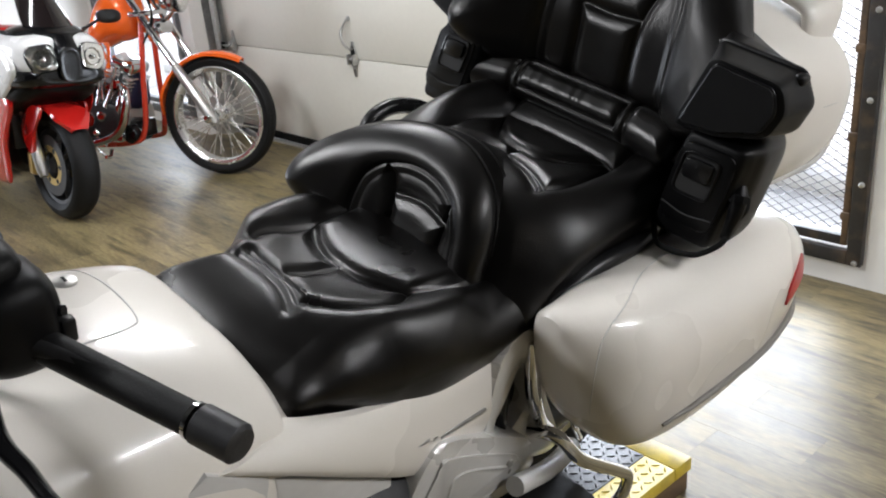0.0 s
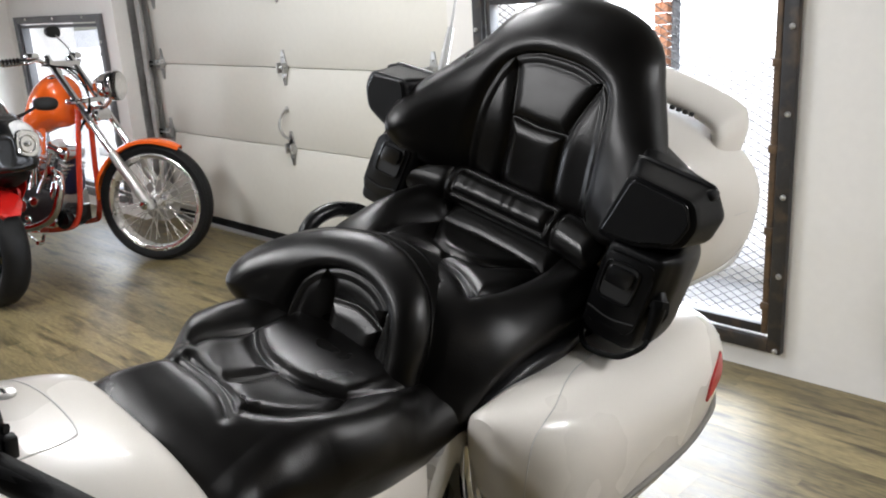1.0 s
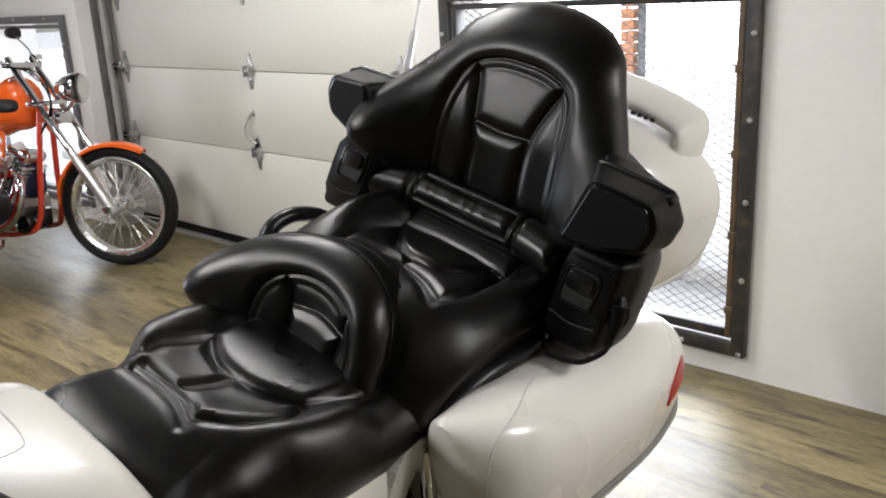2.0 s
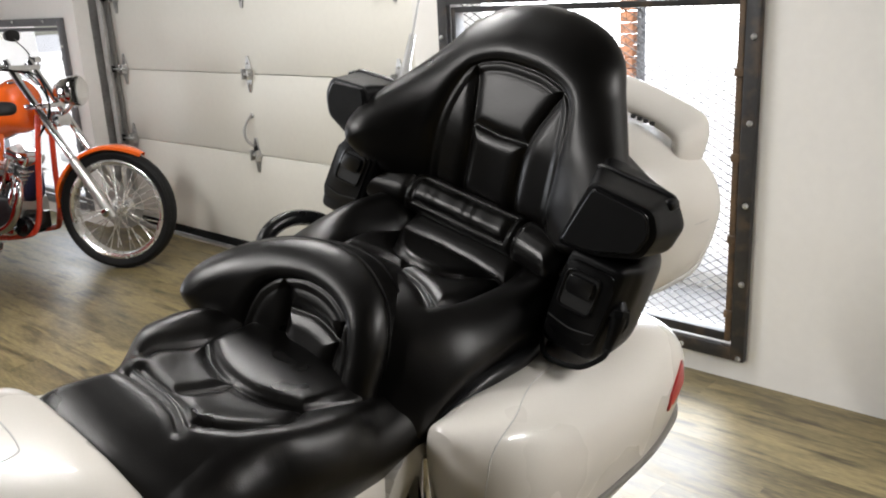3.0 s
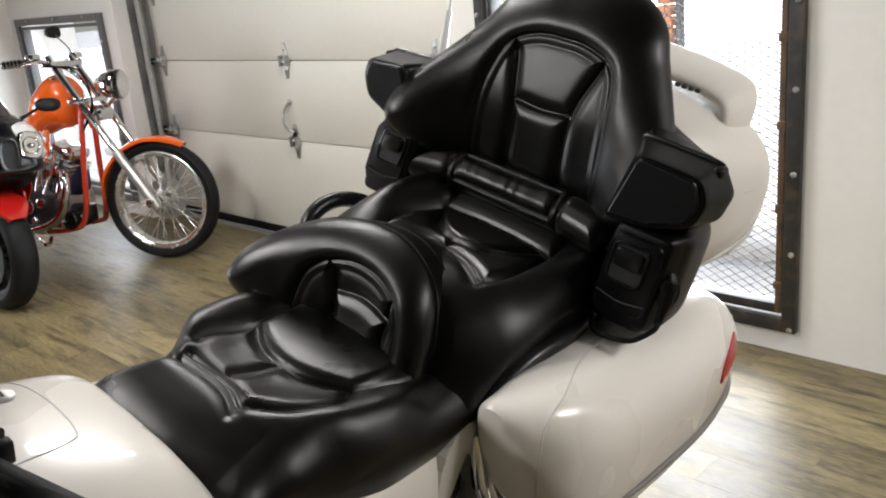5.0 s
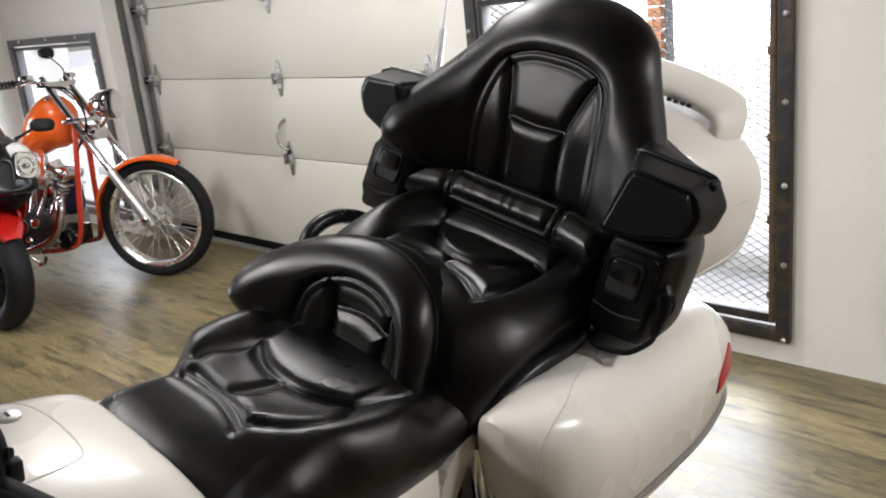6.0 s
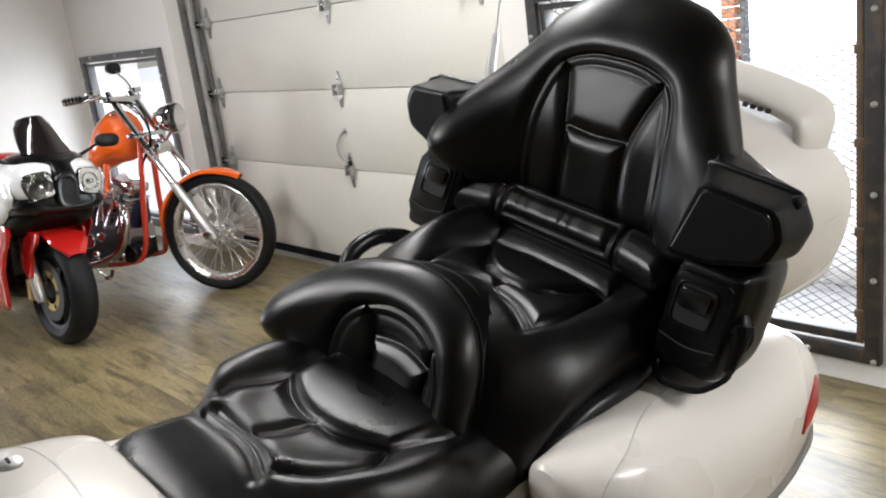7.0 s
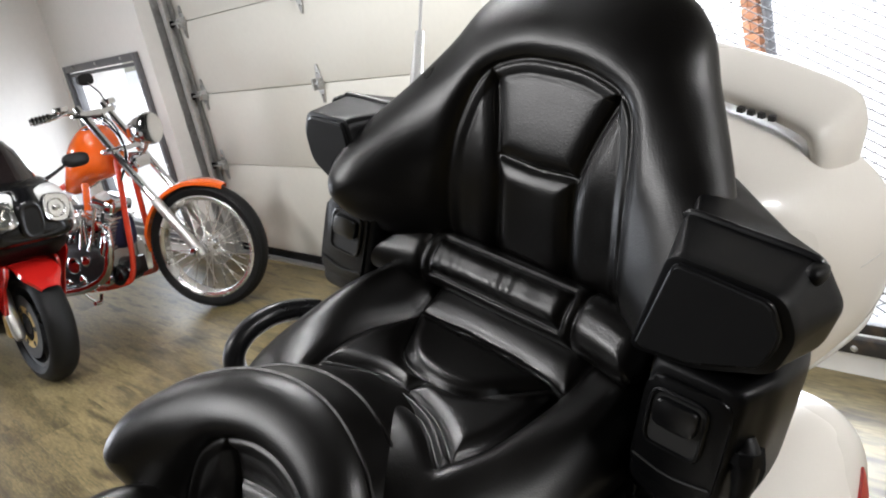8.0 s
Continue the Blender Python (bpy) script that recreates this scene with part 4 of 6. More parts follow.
# trunk and spoiler
TRUNK = [(0.072, 0, 1.015, 0.22, 0.155, 3), (0.088, 0, 1.012, 0.295, 0.180, 3.2), (0.16, 0, 1.010, 0.334, 0.187, 3.2), (0.26, 0, 1.006, 0.347, 0.187, 3.0), (0.35, 0, 0.994, 0.342, 0.178, 2.8), (0.44, 0, 0.965, 0.305, 0.150, 2.6), (0.51, 0, 0.93, 0.245, 0.105, 2.4), (0.53, 0, 0.92, 0.16, 0.05, 2.2)]
trunk = part("trunk", shell(TRUNK, 56, 72), WHITE, bike, "white trunk")
for sgn in (1, -1):
    part("trunk_trim", tube([on_shell(TRUNK, v, a, 0.001, sgn) for v, a in ((0.10, -44), (0.16, -40), (0.25, -33), (0.34, -24), (0.43, -14), (0.48, -8))], [0.003, 0.007, 0.008, 0.007, 0.003], n=40, seg=10), GREY_PLASTIC, trunk, "grey bumper strip")
    part("trunk_joint", tube([on_shell(TRUNK, v, a, 0.0, sgn) for v, a in ((0.12, 2), (0.25, 4), (0.38, 8), (0.47, 14))], 0.0011, n=40, seg=5), GREY_PLASTIC, trunk)
# the spoiler: a wing whose ends bend down on to the trunk
line = spline([(-0.268, 0.272, 1.105), (-0.272, 0.274, 1.148), (-0.268, 0.277, 1.184), (-0.242, 0.283, 1.204), (-0.14, 0.294, 1.219), (0.0, 0.302, 1.224), (0.14, 0.294, 1.219), (0.242, 0.283, 1.204), (0.268, 0.277, 1.184), (0.272, 0.274, 1.148), (0.268, 0.272, 1.105)], 90)
rings = []
for i, p in enumerate(line):
    d = Vector(line[min(i + 1, 89)] - line[max(i - 1, 0)]).normalized()
    along = Vector((0, 1, 0.14)).normalized()
    up = along.cross(d).normalized()
    rings.append([Vector(p) + along * a + up * b for a, b in oval(0.0, 0.0, 0.066, 0.018, 2.4, 28)])
bm = bmesh.new()
skin(bm, rings)
spoiler = part("spoiler", bm, WHITE, bike, "white trunk spoiler")
for k in range(4):
    part("badge_bar", box(0.160 + k * 0.015, 0.168 + k * 0.015, 0.2210 - 0.0018 * k, 0.2300 - 0.0018 * k, 1.197, 1.204), LETTER, spoiler, "small dark badge as a plain bar")
antenna = part("antenna", tube([(-0.375, 0.16, 1.10), (-0.385, 0.175, 1.16), (-0.40, 0.20, 1.22)], [0.012, 0.010, 0.007], n=10, seg=10), SPORT_WHITE, bike, "white whip antenna with a thick base")
part("whip", tube([(-0.40, 0.20, 1.22), (-0.44, 0.26, 1.40), (-0.50, 0.34, 1.66)], 0.0028, n=10, seg=6), SPORT_WHITE, antenna)


# seats
RIDER_TOP = spline([(-0.88, 0.815), (-0.84, 0.826), (-0.80, 0.838), (-0.76, 0.850), (-0.725, 0.857), (-0.695, 0.852), (-0.66, 0.843), (-0.60, 0.836), (-0.55, 0.834), (-0.50, 0.833), (-0.43, 0.834), (-0.36, 0.840), (-0.30, 0.845)], 200)
HORSESHOE = spline([(-0.182, -0.36), (-0.190, -0.46), (-0.190, -0.54), (-0.176, -0.605), (-0.146, -0.660), (-0.10, -0.705), (-0.05, -0.726), (0.0, -0.732), (0.05, -0.726), (0.10, -0.705), (0.146, -0.660), (0.176, -0.605), (0.190, -0.54), (0.190, -0.46), (0.182, -0.36)], 900)


def rider_place(a, b, h):
    """Broad saddle form: a thin front lip on the tank and a shallow dish."""
    thick = 0.026 + 0.029 * min(max((b + 0.83) / 0.17, 0), 1)
    return (a, b, float(np.interp(b, RIDER_TOP[:, 0], RIDER_TOP[:, 1])) - thick + h * thick / 0.055)


def rider_lift(a, b, gap):
    """A horseshoe roll round the dish, higher at the sides, and a waisted nose in front of it."""
    d = float(np.min(np.hypot(HORSESHOE[:, 0] - a, HORSESHOE[:, 1] - b)))
    side = min(max((b + 0.735) / 0.12, 0), 1)
    tuck = 1 / (1 + math.exp((b + 0.49) / 0.022))
    roll = (0.002 + 0.024 * side * side * (3 - 2 * side) * tuck) * math.exp(-(d / 0.055) ** 2)
    waist = float(np.interp(b, [-0.86, -0.81, -0.77, -0.72, -0.68, -0.64, -0.60, -0.56], [0.165, 0.148, 0.122, 0.097, 0.120, 0.170, 0.213, 0.25]))
    ring = min(max((abs(a) - waist + 0.01) / 0.085, 0), 1)
    if a < 0:
        droop = 0.068 * ring * ring * (3 - 2 * ring)
    else:
        ring = min(max((math.hypot(a / 0.225, min(b + 0.58, 0) / 0.165) - 0.80) / 0.60, 0), 1) * min(max((-b - 0.57) / 0.08, 0), 1)
        droop = 0.034 * ring * ring * (3 - 2 * ring) * min(a / 0.13, 1) ** 1.5
    tail = float(np.interp(b, [-0.64, -0.58, -0.53, -0.49, -0.45, -0.40], [0.26, 0.225, 0.200, 0.170, 0.145, 0.13]))
    rear = min(max((abs(a) - tail) / 0.06, 0), 1)
    droop += 0.024 * rear * rear * (3 - 2 * rear)
    panel_up = 1 / (1 + math.exp(-(b + 0.590 - 3.2 * a * a) / 0.004)) / (1 + math.exp((abs(a) - 0.124) / 0.004))
    return roll - droop + 0.007 * panel_up


nose = [tuple(p) for p in spline([(-0.088, -0.693), (-0.058, -0.691), (-0.018, -0.688), (0.022, -0.694), (0.064, -0.712)], 24)]
arc = [tuple(p) for p in spline([(-0.118, -0.545), (-0.075, -0.572), (-0.020, -0.586), (0.045, -0.582), (0.118, -0.550)], 24)]
flank = [tuple(p) for p in spline([(-0.118, -0.545), (-0.124, -0.60), (-0.126, -0.635), (-0.120, -0.662)], 20)]
flank_near = [tuple(p) for p in spline([(0.118, -0.550), (0.138, -0.605), (0.112, -0.660), (0.082, -0.690), (0.055, -0.708)], 20)]
rider_seams = [nose, [(a * 1.02, b - 0.018) for a, b in nose], arc, flank, flank_near, [(0.0, -0.586), (-0.015, -0.672)], [(-0.118, -0.545), (-0.135, -0.42)], [(0.118, -0.550), (0.150, -0.47), (0.150, -0.40)]]
rider_outline = [(-0.170, -0.815), (-0.05, -0.838), (0.05, -0.838), (0.170, -0.815), (0.192, -0.76), (0.209, -0.70), (0.225, -0.64), (0.237, -0.57), (0.236, -0.49), (0.232, -0.38), (0.222, -0.29), (0.12, -0.26), (-0.12, -0.26), (-0.222, -0.29), (-0.232, -0.38), (-0.232, -0.49), (-0.228, -0.57), (-0.218, -0.64), (-0.209, -0.70), (-0.192, -0.76)]


def rider_low(a, b):
    k = np.clip((b + 0.85) / 0.30, 0, 1)
    return (a * (1.0 - 0.09 * k), b, 0.760 - 0.055 * k)


part("rider_seat", cushion(rider_outline, rider_place, front=0.055, edge=0.060, seams=rider_seams, depth=0.0055, width=0.0036, puff=0.0085, puff_width=0.014, lift=rider_lift, around=440, rings=110, low=rider_low, full=0.95), LEATHER, bike, "black leather rider seat with sewn panels", angle=180)


def back_place(a, b, h):
    """The rider's backrest bends forward round the hips and leans back."""
    return (a, -0.390 - h + 0.30 * (b - 0.88) - 1.05 * a * a, b - 0.5 * max(0, -h - 0.06))


back_outline = [(-0.10, 0.725), (-0.17, 0.772), (-0.228, 0.802), (-0.262, 0.826), (-0.274, 0.853), (-0.262, 0.888), (-0.235, 0.917), (-0.190, 0.948), (-0.130, 0.974), (-0.06, 0.988), (0.010, 0.987), (0.066, 0.971), (0.108, 0.945), (0.134, 0.908), (0.147, 0.866), (0.153, 0.825), (0.170, 0.785), (0.185, 0.745), (0.15, 0.715), (0.0, 0.705)]
panel = [tuple(p) for p in spline([(-0.128, 0.75), (-0.134, 0.83), (-0.126, 0.885), (-0.108, 0.912), (-0.084, 0.928), (-0.036, 0.941), (0.020, 0.938), (0.067, 0.917), (0.090, 0.88), (0.100, 0.83), (0.098, 0.75)], 56)]
middle = [tuple(p) for p in spline([(-0.062, 0.881), (0.0, 0.888), (0.060, 0.877)], 16)]
left_rib = [tuple(p) for p in spline([(-0.084, 0.928), (-0.070, 0.905), (-0.062, 0.881), (-0.058, 0.84), (-0.060, 0.74)], 18)]
right_rib = [tuple(p) for p in spline([(0.067, 0.917), (0.061, 0.895), (0.060, 0.877), (0.058, 0.84), (0.060, 0.74)], 18)]
BACK_REAR = [(1.0, -0.006), (0.985, -0.014), (0.96, -0.022), (0.93, -0.035), (0.895, -0.050), (0.875, -0.066), (0.87, -0.090), (0.862, -0.120), (0.85, -0.150), (0.82, -0.172), (0.74, -0.186), (0.50, -0.198), (0.25, -0.203)]
backrest = part("rider_backrest", cushion(back_outline, back_place, front=0.052, edge=0.056, full=0.85, seams=[panel, middle, left_rib, right_rib], depth=0.006, width=0.0034, puff=0.009, puff_width=0.014, sunk=[(panel, 0.012, 0.016)], around=440, rings=110, rear=BACK_REAR), LEATHER, bike, "black leather rider backrest, curved like a crescent", angle=180)


def rim_line(outline, place, scale, h, n=120):
    """A closed line on the back of a cushion, at a scale of its outline."""
    o = spline(outline, n, closed=True)
    c = o.mean(axis=0)
    line = [place(*(c + scale * (p - c)), h) for p in o]
    return line + line[:1]


part("piping", tube(rim_line(back_outline, back_place, 0.984, -0.016), 0.0030, n=240, seg=6), LEATHER_SMOOTH, backrest, "thin leather piping")
part("piping", tube(rim_line(back_outline, back_place, 0.876, -0.066), 0.0030, n=240, seg=6), LEATHER_SMOOTH, backrest, "thin leather piping")


def soft(v, w):
    """Nothing below zero and v above it, with a bend about w wide."""
    return w * math.log(1 + math.exp(min(v / w, 60)))


def pass_place(a, b, h):
    ahead = max(0, -0.27 - b)
    slope = 0.25 + 0.37 / (1 + math.exp((abs(a) - 0.16) / 0.012))
    return (a, b, 0.863 + h + slope * soft(b + 0.075, 0.012) + 0.16 * soft(-0.11 - b, 0.02) - 4.2 * ahead * ahead)


def pass_lift(a, b, gap):
    """Side bolsters that rise towards the rear, and a raised centre panel."""
    rise = 1 / (1 + math.exp(-(b + (0.185 if a < 0 else 0.145)) / 0.036))
    off = abs(a - 0.003) - 0.210
    side = math.exp(-(off / (0.040 if off > 0 else 0.052)) ** 2)
    centre = 1 / (1 + math.exp(-(b + 0.183 - 5.2 * (a - 0.016) ** 2) / 0.003)) / (1 + math.exp((b + 0.078) / 0.003)) / (1 + math.exp((abs(a) - 0.122) / 0.004))
    return (0.050 if a < 0 else 0.038) * rise * side / (1 + math.exp((b + 0.02) / 0.022)) + 0.007 * centre - 4.0 * soft(abs(a) - 0.11, 0.02) * soft(-0.25 - b, 0.03)


pass_outline = [(-0.12, -0.45), (0.0, -0.46), (0.12, -0.45), (0.215, -0.432), (0.242, -0.33), (0.246, -0.20), (0.246, -0.08), (0.238, 0.02), (0.12, 0.045), (0.0, 0.05), (-0.12, 0.045), (-0.250, 0.02), (-0.268, -0.08), (-0.264, -0.20), (-0.240, -0.32), (-0.195, -0.425)]
nose = [tuple(p) for p in spline([(-0.118, -0.268), (-0.055, -0.236), (0.005, -0.238), (0.066, -0.252), (0.130, -0.292)], 26)]
arc = [tuple(p) for p in spline([(-0.125, -0.080), (-0.100, -0.122), (-0.073, -0.157), (-0.034, -0.178), (0.018, -0.184), (0.063, -0.170), (0.093, -0.130), (0.120, -0.088)], 36)]
flank = [tuple(p) for p in spline([(-0.127, -0.083), (-0.143, -0.155), (-0.138, -0.215), (-0.118, -0.268)], 20)]
flank_near = [tuple(p) for p in spline([(0.137, -0.092), (0.143, -0.165), (0.145, -0.235), (0.130, -0.292)], 20)]
strip = [tuple(p) for p in spline([(-0.127, -0.080), (-0.065, -0.074), (0.010, -0.074), (0.090, -0.079), (0.137, -0.092)], 24)]
pass_seams = [nose, [(a * 1.03, b + 0.016) for a, b in nose], arc, flank, flank_near, strip, [(a, b + 0.009) for a, b in strip], [(0.002, -0.184), (0.002, -0.222)], [(-0.127, -0.080), (-0.134, -0.010)], [(0.137, -0.092), (0.141, -0.010)]]
part("passenger_seat", cushion(pass_outline, pass_place, front=0.055, edge=0.095, full=0.8, seams=pass_seams, depth=0.0055, width=0.0034, puff=0.008, puff_width=0.013, lift=pass_lift, around=440, rings=120, low=lambda a, b: (a * 0.92, b, 0.70)), LEATHER, bike, "black leather passenger seat with sewn panels", angle=180)
# the saddle's dark base between the seats and the side covers
part("seat_base", shell([(-0.62, 0, 0.735, 0.17, 0.04, 3), (-0.5, 0, 0.75, 0.205, 0.06, 3.2), (-0.35, 0, 0.77, 0.215, 0.075, 3.2), (-0.15, 0, 0.79, 0.215, 0.075, 3.2), (0.05, 0, 0.80, 0.20, 0.07, 3)], 30, 40), LEATHER_SMOOTH, bike, "black leather seat skirt")


# lumbar roll: a padded bar of three segments with a ruched panel let into the middle one
def lumbar_place(a, b, h):
    """a runs across, b up the sloping face; the ends bend forward."""
    bend = 1.15 * max(0, abs(a + 0.02) - 0.10) ** 2
    return (a, -0.012 - bend + 0.66 * b - 0.75 * h, 0.976 + 0.75 * b + 0.66 * h - 0.35 * bend)


def lumbar_lift(a, b, gap):
    within = min(max((0.116 - abs(a + 0.022)) / 0.006, 0), 1) * min(max((0.026 - abs(b)) / 0.005, 0), 1)
    return within * (0.0018 + 0.0006 * math.sin(a * 200 + 1.7 * math.sin(a * 61) + 22 * b))


lumbar_outline = [(-0.262, 0.0), (-0.258, 0.026), (-0.235, 0.040), (-0.15, 0.041), (-0.02, 0.041), (0.11, 0.041), (0.190, 0.040), (0.215, 0.026), (0.219, 0.0), (0.213, -0.030), (0.190, -0.041), (0.11, -0.041), (-0.02, -0.041), (-0.15, -0.041), (-0.235, -0.041), (-0.258, -0.028)]
inset = [(-0.136, 0.025), (0.092, 0.025), (0.096, 0.020), (0.096, -0.022), (0.092, -0.027), (-0.136, -0.027), (-0.140, -0.022), (-0.140, 0.020), (-0.136, 0.025)]
part("lumbar_roll", cushion(lumbar_outline, lumbar_place, front=0.032, back=0.05, edge=0.036, full=0.8, seams=[[(-0.157, 0.045), (-0.157, -0.045)], [(0.113, 0.045), (0.113, -0.045)], inset], depth=0.004, width=0.0028, puff=0.004, puff_width=0.008, lift=lumbar_lift, around=480, rings=90), LEATHER, bike, "black leather lumbar roll with a ruched panel", angle=180)

# passenger backrest
tall = [(0.0, 0.950), (0.13, 0.956), (0.21, 0.988), (0.283, 1.032), (0.306, 1.066), (0.305, 1.108), (0.282, 1.155), (0.236, 1.215), (0.198, 1.265), (0.165, 1.315), (0.115, 1.35), (0.055, 1.368), (0.0, 1.372), (-0.055, 1.368), (-0.115, 1.35), (-0.165, 1.315), (-0.198, 1.265), (-0.236, 1.215), (-0.284, 1.155), (-0.309, 1.108), (-0.310, 1.066), (-0.285, 1.032), (-0.21, 0.988), (-0.13, 0.956)]
pad = [tuple(p) for p in spline([(-0.140, 0.98), (-0.139, 1.10), (-0.130, 1.185), (-0.108, 1.240), (-0.056, 1.265), (0.0, 1.270), (0.060, 1.266), (0.114, 1.244), (0.138, 1.19), (0.148, 1.10), (0.150, 0.98)], 60)]
rib = [tuple(p) for p in spline([(-0.100, 1.247), (-0.080, 1.195), (-0.066, 1.143), (-0.062, 1.10), (-0.064, 0.98)], 20)]


def tall_place(a, b, h):
    """Upright behind the lumbar roll, leaning back above it; the wings reach forward."""
    wing = min(max((abs(a) - 0.12) / 0.15, 0), 1)
    wing = wing * wing * (3 - 2 * wing)
    lean = 0.045 + 0.42 * (b - 1.1)
    centre = 0.066 + 0.42 * soft(b - 1.14, 0.025)
    return (a, centre + (lean - centre) * wing - h - 1.70 * max(0, abs(a) - 0.1) ** 2 * (1 + 1.8 * max(0, 1.2 - b)), b)


part("passenger_backrest", cushion(tall, tall_place, front=0.075, back=0.05, edge=0.085, seams=[pad, rib, [(-a, b) for a, b in rib], [(-0.066, 1.143), (0.0, 1.139), (0.066, 1.143)]], depth=0.006, width=0.0036, puff=0.008, puff_width=0.014, sunk=[(pad, 0.014, 0.018)], around=440, rings=110), LEATHER, bike, "tall black leather passenger backrest with sewn panels", angle=180)

# ---- the orange chopper ----
def spoked_wheel(parent, y, r, w, spokes, steer=0.0, name="wheel"):
    """A wire wheel: tyre, chrome rim, hub, brake disc and crossed spokes."""
    m = Matrix.Translation((0, y, r)) @ Matrix.Rotation(radians(steer), 4, "Z")
    tyre = part(name, lathe([(-w * 0.30, r * 0.80), (-w * 0.47, r * 0.87), (-w * 0.5, r * 0.93), (-w * 0.36, r * 0.975), (-w * 0.18, r * 0.995), (0, r), (w * 0.18, r * 0.995), (w * 0.36, r * 0.975), (w * 0.5, r * 0.93), (w * 0.47, r * 0.87), (w * 0.30, r * 0.80)], 72, "x", closed=True), RUBBER, parent, "black tyre on a chrome wire wheel")
    tyre.matrix_basis = m
    bm = bmesh.new()
    for k in range(90):
        a = 2 * math.pi * k / 90
        for sgn in (-1, 1):
            c = Vector((sgn * w * 0.36, math.cos(a + sgn * 0.012) * r * 0.968, math.sin(a + sgn * 0.012) * r * 0.968))
            d = Vector((0, math.cos(a), math.sin(a)))
            t = Vector((0, -math.sin(a), math.cos(a)))
            q = [bm.verts.new(c + t * 0.007 * i + Vector((sgn * w * 0.07 * j, 0, 0)) + d * (0.0035 - 0.003 * (j > 0))) for i, j in ((-1, -1), (1, -1), (1, 1), (-1, 1))]
            p = [bm.verts.new(c + t * 0.008 * i + Vector((sgn * w * 0.08 * j, 0, 0)) - d * 0.01) for i, j in ((-1, -1), (1, -1), (1, 1), (-1, 1))]
            bm.faces.new(q)
            for i in range(4):
                bm.faces.new((q[i], q[(i + 1) % 4], p[(i + 1) % 4], p[i]))
    tagged(part("tread", bm, RUBBER, tyre, smooth=False), "tread blocks", kind="stuff")
    part("rim", lathe([(-w * 0.36, r * 0.835), (-w * 0.40, r * 0.80), (-w * 0.32, r * 0.75), (-w * 0.12, r * 0.735), (w * 0.12, r * 0.735), (w * 0.32, r * 0.75), (w * 0.40, r * 0.80), (w * 0.36, r * 0.835)], 64, "x", closed=True), RIM_METAL, tyre, "bright rim")
    hub = part("hub", lathe([(-0.075, 0.018), (-0.07, 0.036), (-0.045, 0.04), (-0.04, 0.024), (0.04, 0.024), (0.045, 0.04), (0.07, 0.036), (0.075, 0.018)], 28, "x"), CHROME, tyre, "chrome hub")
    part("brake_disc", lathe([(0.052, 0.075), (0.052, 0.125), (0.057, 0.125), (0.057, 0.075)], 40, "x", closed=True), ALLOY, tyre, "steel brake disc")
    for k in range(spokes):
        a = 2 * math.pi * k / spokes
        sgn = 1 if k % 2 else -1
        b = a + (0.42 if (k // 2) % 2 else -0.42)
        p0 = (sgn * 0.045, math.cos(b) * 0.038, math.sin(b) * 0.038)
        p1 = (sgn * w * 0.05, math.cos(a) * r * 0.745, math.sin(a) * r * 0.745)
        part("spoke", tube([p0, p1], 0.0030, n=2, seg=5, smooth=False), RIM_METAL, tyre)
    return tyre


CHOP = pose(-4.585, 2.535, 0, 0, 0, 118) @ pose(0, 0, 0, 0, 4, 0)
chop = thing("chopper", "orange chopper with a chrome raked fork and wire wheels", "motorcycle", CHOP)
WY, WR = -0.085, 0.350
spoked_wheel(chop, WY, WR, 0.095, 40, steer=6, name="front_wheel")
spoked_wheel(chop, 1.62, 0.325, 0.16, 40, name="rear_wheel")
rake = Vector((0, 0.545, 0.825)).normalized()
for s in (-1, 1):
    base = Vector((s * 0.098, WY - 0.01, WR - 0.01))
    leg = part("fork_slider", tube([base - rake * 0.03, base + rake * 0.02, base + rake * 0.36, base + rake * 0.38], [0.022, 0.030, 0.028, 0.024], n=12, seg=16, smooth=False), ALLOY, chop, "satin alloy fork slider")
    part("fork_tube", tube([base + rake * 0.38, base + rake * 1.04], 0.0205, n=4, seg=16, smooth=False), CHROME, chop, "chrome fork tube")
    part("axle_cap", lathe([(-0.02, 0.02), (-0.016, 0.026), (0.016, 0.026), (0.02, 0.02)], 16, "x", (s * 0.118, WY, WR)), CHROME, leg)
top = Vector((0, WY, WR)) + rake * 0.98
low = Vector((0, WY, WR)) + rake * 0.72
for p in (top, low):
    part("fork_yoke", box(-0.135, 0.135, p.y - 0.03, p.y + 0.05, p.z - 0.016, p.z + 0.016, 0.01), CHROME, chop, "chrome fork yoke")
# front mudguard
def guard(parent, cy, cz, r, w, a0, a1, mat, label, steer=0.0, thick=0.004):
    outer, n = [], 36
    rings = []
    for k in range(n):
        a = a0 + (a1 - a0) * k / (n - 1)
        taper = min(1, 4 * min(k, n - 1 - k) / (n - 1) + 0.45)
        ring = []
        cross = [(-1, -0.10), (-0.95, -0.03), (-0.7, 0.0), (-0.3, 0.012), (0.3, 0.012), (0.7, 0.0), (0.95, -0.03), (1, -0.10)]
        for x, d in cross:
            ring.append((x * w * taper, (r + d * 0.22) * math.cos(a), (r + d * 0.22) * math.sin(a)))
        for x, d in cross[::-1]:
            ring.append((x * w * taper * 0.97, (r + d * 0.22 - thick) * math.cos(a), (r + d * 0.22 - thick) * math.sin(a)))
        rings.append(ring)
    bm = bmesh.new()
    skin(bm, rings)
    ob = part("mudguard", bm, mat, parent, label)
    ob.matrix_basis = Matrix.Translation((0, cy, cz)) @ Matrix.Rotation(radians(steer), 4, "Z")
    return ob


guard(chop, WY, WR, 0.375, 0.062, radians(120), radians(2), ORANGE, "orange front mudguard", 6)
guard(chop, 1.62, 0.325, 0.37, 0.10, radians(175), radians(10), ORANGE, "orange rear mudguard")
